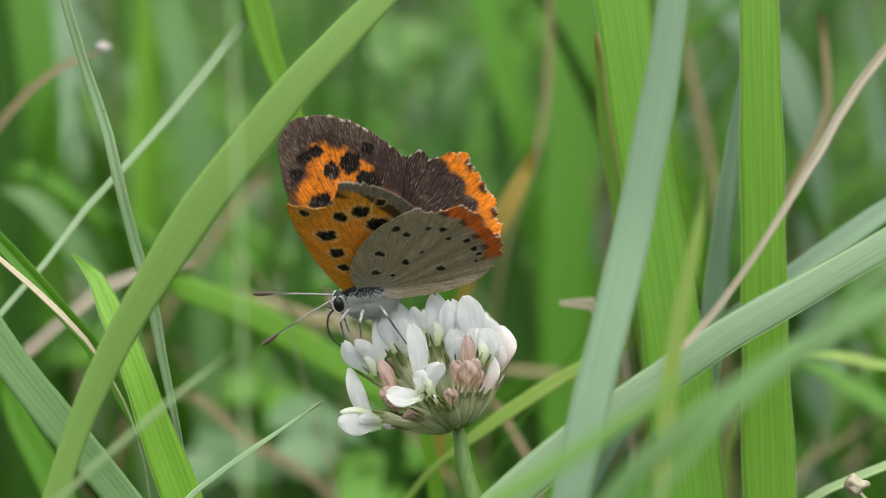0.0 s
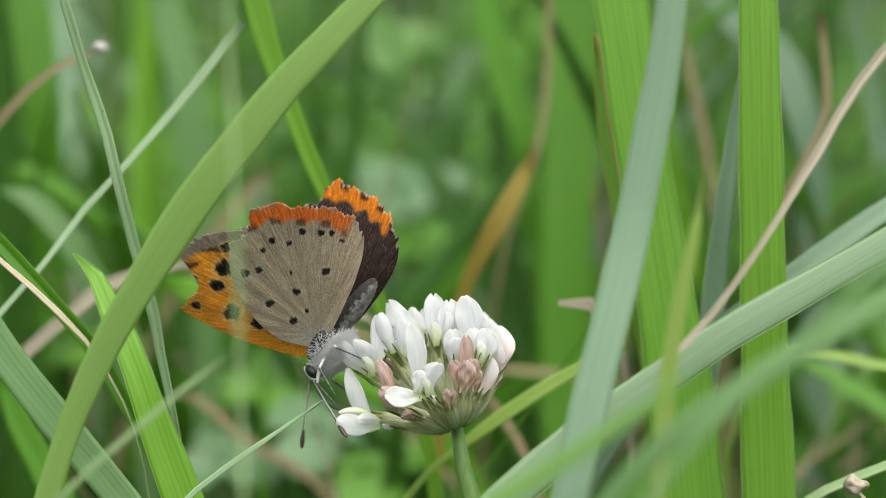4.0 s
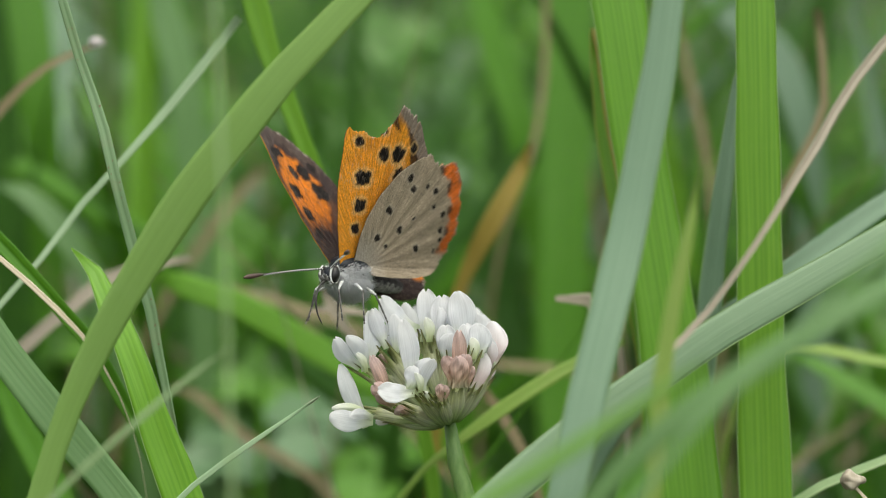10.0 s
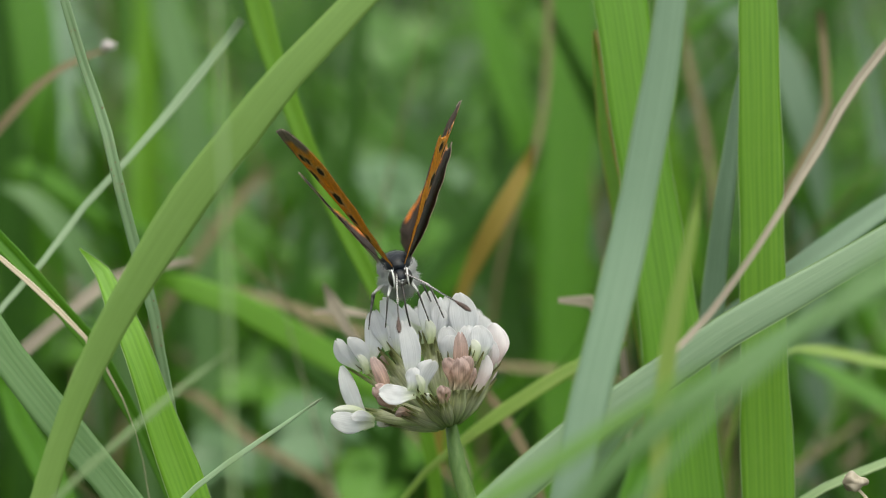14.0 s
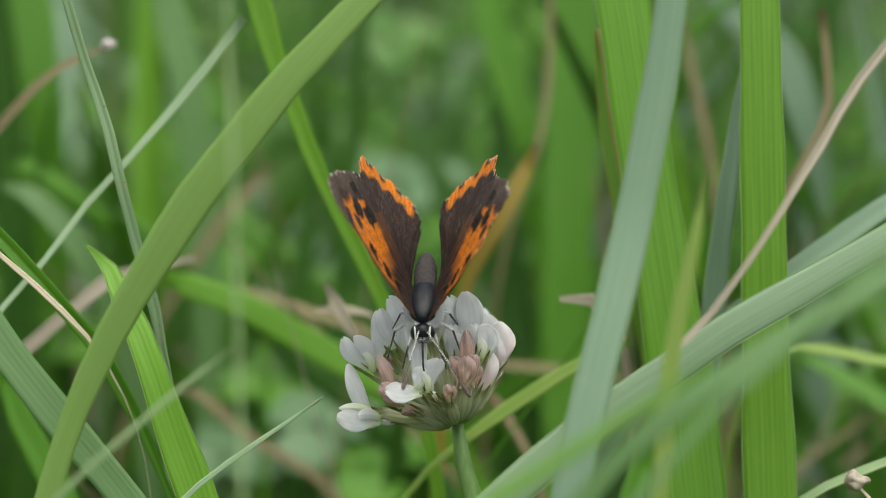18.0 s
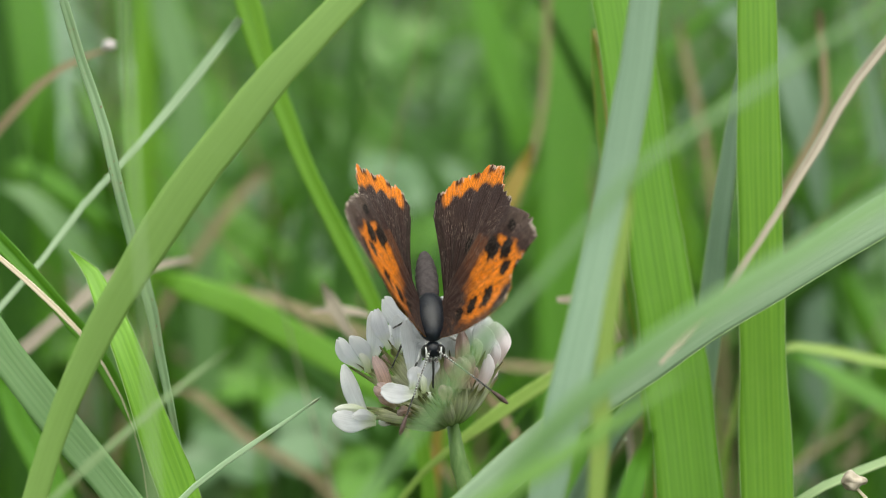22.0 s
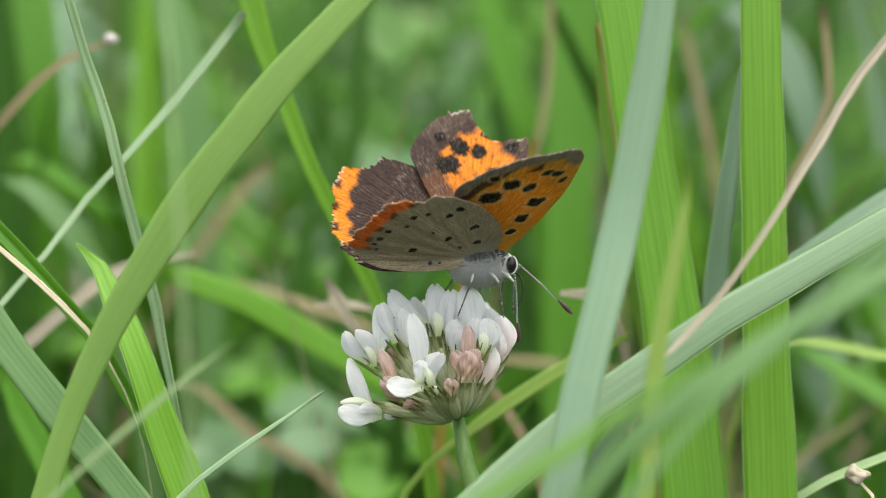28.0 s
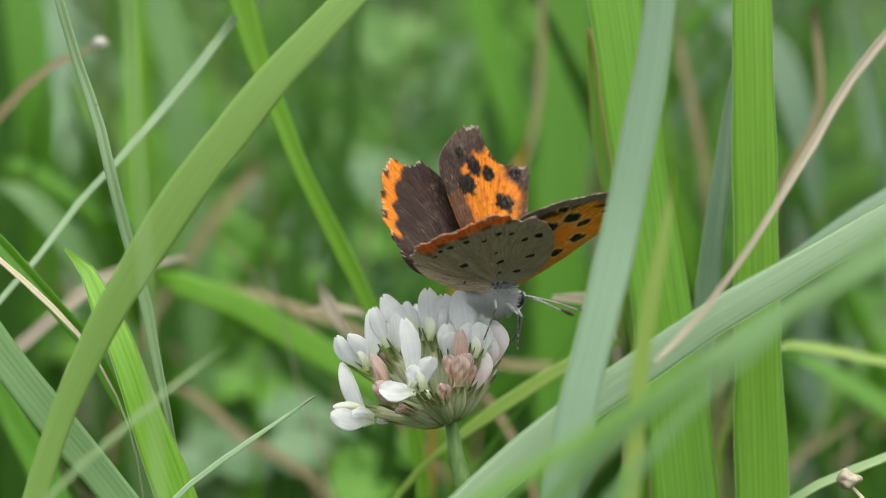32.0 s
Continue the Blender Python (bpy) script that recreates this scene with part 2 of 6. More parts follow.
def wing_material():
    """Scaled wing: its colours by the pattern of scales, with fine streaks and a sheen of loose pale scales."""
    m, nt, bsdf, out = material("butterfly_wing_scales")
    col = node(nt, "VertexColor", layer_name="scales")
    uv = nt.nodes.new("ShaderNodeUVMap")
    mp = node(nt, "Mapping", {"Scale": (60, 5, 1)})
    nt.links.new(uv.outputs[0], mp.inputs[0])
    n1 = node(nt, "TexNoise", {"Scale": 1.0, "Detail": 4.0, "Roughness": 0.7})
    nt.links.new(mp.outputs[0], n1.inputs["Vector"])
    shade = ramp(nt, n1.outputs[0], ((0.34, (0.58, 0.58, 0.58)), (0.66, (1.28, 1.28, 1.28))))
    c = mix(nt, 1.0, col.outputs[0], shade, "MULTIPLY")
    tc = nt.nodes.new("ShaderNodeTexCoord")
    n2 = node(nt, "TexNoise", {"Scale": 6500.0, "Detail": 3.0, "Roughness": 0.7})
    nt.links.new(tc.outputs["Object"], n2.inputs["Vector"])
    grain = ramp(nt, n2.outputs[0], ((0.36, (0.72, 0.72, 0.72)), (0.66, (1.22, 1.22, 1.22))))
    c = mix(nt, 1.0, c, grain, "MULTIPLY")
    # rubbed, pale scales in short strokes along the veins
    mp2 = node(nt, "Mapping", {"Scale": (110, 15, 1)})
    nt.links.new(uv.outputs[0], mp2.inputs[0])
    n3 = node(nt, "TexNoise", {"Scale": 1.0, "Detail": 2.5, "Roughness": 0.7})
    nt.links.new(mp2.outputs[0], n3.inputs["Vector"])
    worn = ramp(nt, n3.outputs[0], ((0.53, (0, 0, 0)), (0.74, (0.62, 0.62, 0.62))))
    n4 = node(nt, "TexNoise", {"Scale": 420.0, "Detail": 3.0})
    nt.links.new(tc.outputs["Object"], n4.inputs["Vector"])
    patch = ramp(nt, n4.outputs[0], ((0.42, (0.12, 0.12, 0.12)), (0.60, (1, 1, 1))))
    worn = mix(nt, 1.0, worn, patch, "MULTIPLY")
    c = mix(nt, worn, c, (0.50, 0.40, 0.33))
    nt.links.new(c, bsdf.inputs["Base Color"])
    bsdf.inputs["Roughness"].default_value = 0.5
    bsdf.inputs["Specular IOR Level"].default_value = 0.07
    b = node(nt, "Bump", {"Strength": 0.5, "Distance": 0.00005})
    nt.links.new(n1.outputs[0], b.inputs["Height"])
    nt.links.new(b.outputs[0], bsdf.inputs["Normal"])
    translucent(nt, bsdf, out, c, 0.26)
    return m


wing_scales = wing_material()
body_dark = plain_material("dark_bluish_body", ((0.3, (0.003, 0.004, 0.006)), (0.6, (0.008, 0.011, 0.017)), (0.8, (0.022, 0.030, 0.042))), 2500, 0.28, bump=0.35)
body_pale = plain_material("pale_grey_fur", ((0.3, (0.84, 0.85, 0.87)), (0.7, (0.95, 0.95, 0.96))), 2500, 0.8, 0.45, bump=0.6)
body_dark.node_tree.nodes["Principled BSDF"].inputs["Specular IOR Level"].default_value = 0.3
abdomen_brown = plain_material("dark_brown_abdomen", ((0.3, (0.016, 0.013, 0.014)), (0.7, (0.058, 0.047, 0.049))), 2500, 0.8, bump=0.7)
breast_grey = plain_material("grey_breast", ((0.3, (0.78, 0.78, 0.80)), (0.7, (0.92, 0.92, 0.93))), 1800, 0.85, bump=0.7)
hair_dark = plain_material("dark_bluish_hair", ((0.3, (0.006, 0.007, 0.009)), (0.7, (0.025, 0.032, 0.042))), 900, 0.5)
eye_black = plain_material("black_compound_eye", ((0.3, (0.004, 0.003, 0.003)), (0.7, (0.010, 0.009, 0.008))), 4000, 0.30, bump=0.1)
limb_dark = plain_material("dark_limb", ((0.35, (0.010, 0.009, 0.008)), (0.65, (0.045, 0.04, 0.036))), 2500, 0.5)
limb_white = plain_material("white_limb_scales", ((0.3, (0.58, 0.58, 0.57)), (0.7, (0.86, 0.86, 0.84))), 2500, 0.7)
limb_thigh = plain_material("pale_grey_thigh", ((0.35, (0.34, 0.34, 0.34)), (0.68, (0.72, 0.72, 0.72))), 2500, 0.8)
limb_shin = plain_material("dark_grey_shin", ((0.38, (0.03, 0.028, 0.026)), (0.66, (0.15, 0.145, 0.14))), 2500, 0.6)
limb_grey = plain_material("grey_limb_scales", ((0.38, (0.05, 0.046, 0.043)), (0.66, (0.26, 0.25, 0.24))), 2500, 0.6)
club_brown = plain_material("antenna_club", ((0.3, (0.03, 0.018, 0.014)), (0.7, (0.10, 0.055, 0.045))), 2500, 0.5)

# ---- mesh helpers (lengths in millimetres) ----


def mesh_data(name, verts, faces, mat, smooth=True, uvs=None):
    me = bpy.data.meshes.new(name)
    me.from_pydata([tuple(c * MM for c in v) for v in verts], [], faces)
    if uvs is not None:
        layer = me.uv_layers.new(name="UVMap")
        index = np.empty(len(me.loops), dtype=np.int32)
        me.loops.foreach_get("vertex_index", index)
        layer.data.foreach_set("uv", np.asarray(uvs, dtype=np.float32)[index].ravel())
    me.materials.append(mat)
    if smooth:
        me.shade_smooth()
    me.update()
    return me


def part(name, verts, faces, mat, parent, label="", smooth=True, uvs=None):
    ob = new(name, mesh_data(name, verts, faces, mat, smooth, uvs))
    ob.parent = parent
    return tagged(ob, label)


def empty(name, x=0, y=0, z=0):
    ob = new(name)
    ob.empty_display_size = 0.005
    ob.location = (x * MM, y * MM, z * MM)
    return ob


def curve_points(points, n):
    """A smooth curve through rows of any width (tangents by chord length), n samples, evenly spaced along it."""
    p = np.array(points, float)
    d = np.maximum(np.linalg.norm(np.diff(p[:, :3], axis=0), axis=1), 1e-6)
    v = np.diff(p, axis=0) / d[:, None]
    m = np.vstack([v[:1], (v[:-1] * d[1:, None] + v[1:] * d[:-1, None]) / (d[1:] + d[:-1])[:, None], v[-1:]])
    out = []
    for i in range(len(p) - 1):
        t = np.linspace(0, 1, 16, endpoint=False)[:, None]
        h = d[i]
        out.append((2 * t ** 3 - 3 * t ** 2 + 1) * p[i] + (t ** 3 - 2 * t ** 2 + t) * h * m[i] + (3 * t ** 2 - 2 * t ** 3) * p[i + 1] + (t ** 3 - t ** 2) * h * m[i + 1])
    q = np.vstack(out + [p[-1:]])
    s = np.r_[0, np.cumsum(np.linalg.norm(np.diff(q[:, :3], axis=0), axis=1))]
    u = np.linspace(0, s[-1], n)
    return np.stack([np.interp(u, s, q[:, k]) for k in range(q.shape[1])], 1), u


def tube(points, n=10, sides=8):
    """A round limb through rows of x, y, z, radius."""
    q, _ = curve_points(points, n)
    verts, faces = [], []
    ref = np.array([0.31, 0.87, 0.38])
    tang = np.gradient(q[:, :3], axis=0)
    for p, t in zip(q, tang):
        t = t / (np.linalg.norm(t) + 1e-9)
        a = np.cross(t, ref)
        a /= np.linalg.norm(a) + 1e-9
        b = np.cross(t, a)
        for k in range(sides):
            w = 2 * math.pi * k / sides
            verts.append(p[:3] + p[3] * (math.cos(w) * a + math.sin(w) * b))
    for i in range(n - 1):
        for k in range(sides):
            j = (k + 1) % sides
            faces.append((i * sides + k, i * sides + j, (i + 1) * sides + j, (i + 1) * sides + k))
    faces.append(tuple(range(sides))[::-1])
    faces.append(tuple((n - 1) * sides + k for k in range(sides)))
    return verts, faces


def ball(cx, cy, cz, rx, ry, rz, rings=12, sides=16, shape=None):
    verts, faces = [(cx + rx, cy, cz)], []
    for i in range(1, rings):
        a = math.pi * i / rings
        for k in range(sides):
            w = 2 * math.pi * k / sides
            f = shape(math.cos(a), w) if shape else 1.0
            verts.append((cx + rx * math.cos(a), cy + f * ry * math.sin(a) * math.cos(w), cz + f * rz * math.sin(a) * math.sin(w)))
    verts.append((cx - rx, cy, cz))
    last = len(verts) - 1
    for k in range(sides):
        j = (k + 1) % sides
        faces.append((0, 1 + k, 1 + j))
        for i in range(rings - 2):
            a, b = 1 + i * sides, 1 + (i + 1) * sides
            faces.append((a + k, b + k, b + j, a + j))
        a = 1 + (rings - 2) * sides
        faces.append((last, a + j, a + k))
    return verts, faces


# ---- grass ----
KEYED = {}


def blade_mesh(points, fold, thick=0.16, n=0, across=9, seed=0, face=(0, -1, 0.12), wave=0.25, ribs=1.0):
    """A grass blade: a folded, ribbed strip of real thickness through rows of x, y, z, width."""
    q, u = curve_points(points, 8)
    n = n or max(14, int(u[-1] / 3.2))
    q, u = curve_points(points, n)
    rng = np.random.default_rng(seed)
    face = np.array(face, float)
    tang = np.gradient(q[:, :3], axis=0)
    tang /= np.linalg.norm(tang, axis=1)[:, None]
    ph = rng.uniform(0, 6.28, 4)
    verts, uvs, faces, rims = [], [], [], ([], [])
    k = np.linspace(-1, 1, across)
    for i in range(n):
        t = tang[i]
        up = face + np.array([0, 0, 0.75 * (1 - abs(t[2]))])
        nrm = up - t * up.dot(t)
        nrm /= np.linalg.norm(nrm)
        side = np.cross(t, nrm)
        tw = 0.22 * math.sin(u[i] * 0.035 + ph[0])
        nrm, side = nrm * math.cos(tw) + side * math.sin(tw), side * math.cos(tw) - nrm * math.sin(tw)
        w = q[i, 3] / 2 * (1 + 0.03 * math.sin(u[i] * 0.5 + ph[1]) + 0.02 * math.sin(u[i] * 1.7 + ph[2]))
        c = q[i, :3] + nrm * wave * math.sin(u[i] * 0.11 + ph[3])
        rims[0].append((*(c - side * w), 0.038))
        rims[1].append((*(c + side * w), 0.038))
        for s in (1, -1):
            for x in k:
                rib = 0.03 * ribs * math.cos(x * 9.4) if s > 0 else 0.0
                depth = -fold * w * (1 - abs(x)) + s * thick / 2 * (1.15 - abs(x) ** 3) + rib * min(w, 1)
                verts.append(c + side * x * w + nrm * depth)
                uvs.append((x * w, u[i]))
    m = 2 * across
    for i in range(n - 1):
        a, b = i * m, (i + 1) * m
        for j in range(across - 1):
            faces.append((a + j, a + j + 1, b + j + 1, b + j))
            faces.append((a + across + j + 1, a + across + j, b + across + j, b + across + j + 1))
        faces.append((a, b, b + across, a + across))
        faces.append((a + across - 1, a + m - 1, b + m - 1, b + across - 1))
    faces.append(tuple(range(across)) + tuple(range(m - 1, across - 1, -1)))
    e = (n - 1) * m
    faces.append(tuple(e + j for j in range(across - 1, -1, -1)) + tuple(e + across + j for j in range(across)))
    return verts, faces, uvs, rims


BLADE_COUNT = [0]
EDGES = {"pale": green_edge, "orange": orange}


def blade(name, label, mat, points, fold=0.2, key="", ribs=0.4, edge="", tip=""):
    """One grass plant's leaf or stem, standing at its root in the ground, with its raised midrib."""
    BLADE_COUNT[0] += 1
    root = np.array(points[-1][:3])
    thing = empty(name, *root)
    pts = [(x - root[0], y - root[1], z - root[2], w) for x, y, z, w in points]
    v, f, uv, rims = blade_mesh(pts, fold, seed=BLADE_COUNT[0], ribs=ribs)
    leaf = part("stalk" if " st" in label else "leaf", v, f, mat, thing, uvs=uv)
    # the midrib stands out behind the fold
    spine = [((a[0] + b[0]) / 2, (a[1] + b[1]) / 2, (a[2] + b[2]) / 2, math.dist(a[:3], b[:3])) for a, b in zip(*rims)]
    v, f = tube([(x, y + 0.13 + abs(fold) * w / 2, z, min(0.12, 0.05 * w)) for x, y, z, w in spine], len(spine), 6)
    part("midrib", v, f, mat, leaf, uvs=[(0.0, 0.3 * i) for i in range(len(v))])
    if edge:
        for i, rim in enumerate(rims):
            rim = [(*p[:3], p[3] * (3.2 if edge == "orange" and i == 0 else 1.0)) for p in rim[:len(rim) * (1 if edge == "pale" else 2) // (1 if edge == "pale" else 3)]]
            v, f = tube(rim, len(rim) * 2, 6)
            part("leaf_edge", v, f, EDGES[edge], leaf, "thin %s leaf edge" % edge, uvs=[(0.0, 0.3 * i) for i in range(len(v))])
    if tip:
        a, b = np.array(pts[0]), np.array(pts[1])
        rows = [(*(a + (b - a) * k)[:3], r) for k, r in ((-0.02, 0.03), (0.12, 0.10), (0.3, 0.14), (0.45, 0.10))]
        v, f = tube(rows, 10, 8)
        part("dry_tip", v, f, straw, leaf, "tan withered tip", uvs=[(0.0, 0.1 * i) for i in range(len(v))])
    if key:
        KEYED[key] = thing
    return tagged(thing, label, "grass", "grass around the clover")


# ---- ground ----


def ground():
    n = 60
    g = np.sign(np.linspace(-1, 1, n)) * np.abs(np.linspace(-1, 1, n)) ** 4 * 40000
    rng = np.random.default_rng(3)
    verts = [(x, y, -1.0 + rng.uniform(-2.5, 0.5)) for y in g for x in g]
    faces = [(j * n + i, j * n + i + 1, (j + 1) * n + i + 1, (j + 1) * n + i) for j in range(n - 1) for i in range(n - 1)]
    ob = new("ground", mesh_data("ground", verts, faces, soil))
    tagged(ob, "dark meadow soil with thatch under the grass", "ground", "", "structure")


ground()


def meadow(name, label, mat, count, near, far, spread, seed, width, height, around=False, slant=0.62):
    """Grass behind the flower that nobody could count: many blades in one object."""
    rng = np.random.default_rng(seed)
    V, F, U, base = [], [], [], 0
    for _ in range(count):
        y = near + (far - near) * rng.uniform() ** 1.6
        x = rng.uniform(-1, 1) * (spread + 0.24 * y)
        if around:
            # a ring of turf about the flower, open towards the viewer and along the view
            a, d = rng.uniform(0, 6.283), near + (far - near) * rng.uniform() ** 1.4
            x, y = d * math.cos(a), d * math.sin(a)
            if abs(x) < 95 + 0.30 * max(0.0, y + 230) and y > -330:
                continue
        h = rng.uniform(*height)
        w = rng.uniform(*width)
        lean = rng.normal(0, slant)
        back = rng.normal(0, 0.2)
        pts = [(x + h * lean * t ** 1.7, y + h * back * t ** 1.5, -3 + h * (t - 0.22 * abs(lean) * t * t), w * (0.75 + 0.6 * t - 1.3 * t ** 3)) for t in (0, 0.25, 0.5, 0.75, 1.0)]
        v, f, uv, _ = blade_mesh(pts, rng.uniform(-0.3, 0.3), 0.2, 12, 3, int(rng.integers(1e6)), (rng.normal(0, 0.5), -1, 0.1))
        V += v
        U += uv
        F += [tuple(i + base for i in g) for g in f]
        base = len(V)
    ob = new(name, mesh_data(name, V, F, mat, uvs=U))
    tagged(ob, label, "grass", "", "stuff")


meadow("meadow_grass", "bright green meadow grass, blurred behind the clover", green_bright, 34, 115, 900, 60, 1, (3, 7), (110, 260))
meadow("meadow_grass", "green meadow grass, blurred behind the clover", green_mid, 260, 110, 1100, 70, 2, (3, 7), (90, 240))
# many dark blades: their colour stands in for shade between the meadow blades
meadow("meadow_grass", "dark green meadow grass growing low and dense, its colour standing in for shaded gaps", green_dark, 760, 115, 1500, 80, 3, (3, 8), (80, 215), slant=0.4)
meadow("meadow_grass", "pale blue-green blades mixed into the meadow grass", green_blue, 44, 130, 700, 60, 4, (2.5, 5), (120, 230))
meadow("meadow_straw", "dry tan straw mixed into the meadow", straw_brown, 110, 70, 600, 50, 5, (0.8, 1.9), (80, 220))

meadow("meadow_straw", "thin bleached straws standing among the grass", straw, 34, 40, 120, 42, 6, (0.5, 1.0), (70, 165))
meadow("meadow_grass", "thin green grass stems standing behind the clover", green_mid, 60, 40, 120, 45, 7, (0.6, 1.4), (80, 175))

meadow("meadow_grass", "green meadow turf growing all around the flower", green_mid, 1100, 140, 1500, 0, 8, (3, 6), (60, 150), True)
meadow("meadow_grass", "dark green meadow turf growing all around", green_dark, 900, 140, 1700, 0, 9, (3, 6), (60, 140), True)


def clover_leaf(x, y, z, size, yaw, tilt, leaf_mat, label):
    """Three rounded leaflets on a thin stalk."""
    root = empty("clover_leaf", x, y, 0)
    st, sf = tube([(0, 0, -2, 0.6), (3, 2, z * 0.5, 0.6), (0, 0, z, 0.5)], 12, 6)
    part("stalk", st, sf, clover_stem_green, root)
    for k in range(3):
        a = radians(yaw + 120 * k)
        verts, faces = [], []
        n, m = 12, 9
        for i in range(n + 1):
            s = i / n
            w = size * 0.48 * math.sin(math.pi * min(1, s * 0.93 + 0.02)) ** 0.7
            for j in range(m):
                c = 2 * j / (m - 1) - 1
                px, py = s * size * (1 - 0.06 * (1 - abs(c)) * s ** 6), c * w
                pz = size * (0.10 * abs(c) - 0.12 * s * s)
                verts.append((px * math.cos(a) - py * math.sin(a), px * math.sin(a) + py * math.cos(a), pz))
        r = np.array(Euler((radians(tilt), 0, 0)).to_matrix())
        verts = [tuple(r @ np.array(v) + (0, 0, z)) for v in verts]
        cnt = len(verts)
        verts += [(v[0], v[1], v[2] - 0.25) for v in verts]
        for i in range(n):
            for j in range(m - 1):
                q = (i * m + j, i * m + j + 1, (i + 1) * m + j + 1, (i + 1) * m + j)
                faces.append(q)
                faces.append(tuple(c + cnt for c in q[::-1]))
        part("leaflet", verts, faces, leaf_mat, root)
    return tagged(root, label, "clover leaf", "clover leaves in the grass")


def clover_carpet(name, label, mat, count, near, far, seed, size):
    """Low round-leaved clover that nobody could count, deep in the meadow."""
    rng = np.random.default_rng(seed)
    V, F = [], []
    n, m = 7, 5
    for _ in range(count):
        y = near + (far - near) * rng.uniform() ** 1.3
        x = rng.uniform(-1, 1) * (55 + 0.22 * y)
        z = rng.uniform(0.35, 1.0) * (165 - 0.05 * y)
        turn = np.array(Euler((radians(rng.normal(38, 20)), radians(rng.normal(0, 22)), rng.uniform(0, 6.28))).to_matrix())
        big = size * rng.uniform(0.7, 1.3)
        for k in range(3):
            a, base = radians(120 * k), len(V)
            for i in range(n + 1):
                q = i / n
                w = big * 0.5 * math.sin(math.pi * min(1, q * 0.93 + 0.02)) ** 0.7
                for j in range(m):
                    c = 2 * j / (m - 1) - 1
                    p = np.array((q * big * math.cos(a) - c * w * math.sin(a), q * big * math.sin(a) + c * w * math.cos(a), big * (0.12 * abs(c) - 0.12 * q * q)))
                    V.append(tuple(turn @ p + (x, y, z)))
            F += [(base + i * m + j, base + i * m + j + 1, base + (i + 1) * m + j + 1, base + (i + 1) * m + j) for i in range(n) for j in range(m - 1)]
        st, sf = tube([(x, y, z, 0.5), (x + rng.normal(0, 6), y + 4, z * 0.5, 0.6), (x + rng.normal(0, 8), y + 6, -2, 0.7)], 6, 5)
        F += [tuple(e + len(V) for e in g) for g in sf]
        V += [tuple(p) for p in st]
    tagged(new(name, mesh_data(name, V, F, mat)), label, "clover leaf", "", "stuff")


clover_carpet("clover_patch", "bright green clover leaves, blurred deep in the meadow", clover_leaf_bright, 60, 170, 620, 21, 8.5)
clover_carpet("clover_patch", "dull green clover leaves, blurred deep in the meadow", clover_leaf_green, 90, 170, 700, 22, 9.0)
clover_carpet("clover_patch", "pale green clover leaves, blurred deep in the meadow", clover_leaf_pale, 26, 180, 600, 23, 7.5)

for x, y, z, size, yaw, tilt, leaf_mat in (
    (-6, 170, 146, 11, 20, 20, clover_leaf_pale),
    (-2, 150, 139, 12, 75, 12, clover_leaf_bright),
    (-9, 230, 165, 9.5, 10, 35, clover_leaf_green),
    (-21, 240, 149, 9, 50, 30, clover_leaf_green),
    (-7, 250, 156, 9, 95, 30, clover_leaf_green),
    (-13, 220, 148, 8, 35, 30, clover_leaf_green),
    (-1, 260, 150, 8, 80, 30, clover_leaf_pale),
    (-56, 120, 131, 9, 40, 20, clover_leaf_green),
    (-47, 120, 130, 8, 100, 20, clover_leaf_bright),
    (7, 190, 131, 9, 15, 20, clover_leaf_green),
    (65, 160, 127, 9, 30, 20, clover_leaf_green),
    (-6, 130, 121, 9, 60, 20, clover_leaf_green),
    (-16, 100, 122, 9, 15, 25, clover_leaf_pale),
    (-24, 115, 125, 8, 70, 25, clover_leaf_bright),
    (-10, 95, 118, 9, 40, 25, clover_leaf_bright),
    (-29, 105, 117, 8, 95, 25, clover_leaf_pale),
    (-19, 120, 128, 8, 5, 25, clover_leaf_green),
):
    clover_leaf(x, y, z, size, yaw, tilt, leaf_mat, "three-part %s clover leaf, blurred in the grass" % leaf_mat.name.split("_")[0])

# ---- grass blades that stand out ----
blade("grass_plant", "broad arching green grass blade, bending over the others", green_dull,
      [(-2.3, -12.6, 185.2, 1.76), (-6.2, -13.1, 181.5, 2.41), (-9.0, -13.5, 178.6, 2.78), (-12.4, -14.0, 175.1, 2.85), (-15.5, -14.5, 171.2, 3.10), (-18.7, -15.1, 167.3, 3.20), (-22.9, -16.0, 161.1, 2.95), (-26.8, -16.9, 154.5, 2.50), (-29.8, -17.8, 148.0, 2.15), (-31.8, -18.7, 142.0, 1.95), (-33.2, -19.3, 137.5, 1.90), (-54.3, -28.9, 68.7, 2.10), (-67.1, -34.7, -3.0, 1.45)], fold=0.0, key='arch_blade', ribs=0.0)
blade("grass_plant", "thin pale grass blade hanging alone", green_pale,
      [(-13.8, -56.5, 188.6, 0.22), (-13.5, -57.4, 182.1, 0.33), (-13.2, -58.7, 173.4, 0.33), (-13.0, -59.9, 164.4, 0.33), (-12.8, -61.2, 155.4, 0.33), (-12.6, -62.0, 149.6, 0.33), (-10.7, -72.5, 74.8, 0.33), (-9.6, -78.8, -3.0, 0.20)], fold=0.05, key='near_blade')
blade("grass_plant", "wide blue-green grass blade leaning among upright grass", green_blue,
      [(18.7, -20.4, 186.8, 1.78), (18.1, -21.0, 182.8, 2.49), (17.4, -21.7, 177.5, 2.67), (16.3, -22.5, 171.8, 2.81), (15.0, -23.5, 165.1, 2.94), (13.3, -25.5, 158.3, 3.10), (11.7, -27.3, 152.3, 3.09), (9.9, -29.4, 144.6, 2.89), (8.8, -30.1, 139.5, 2.63), (-6.1, -39.9, 69.7, 2.63), (-15.1, -45.8, -3.0, 1.58)], edge='pale', fold=-0.1, key='blue_blade')
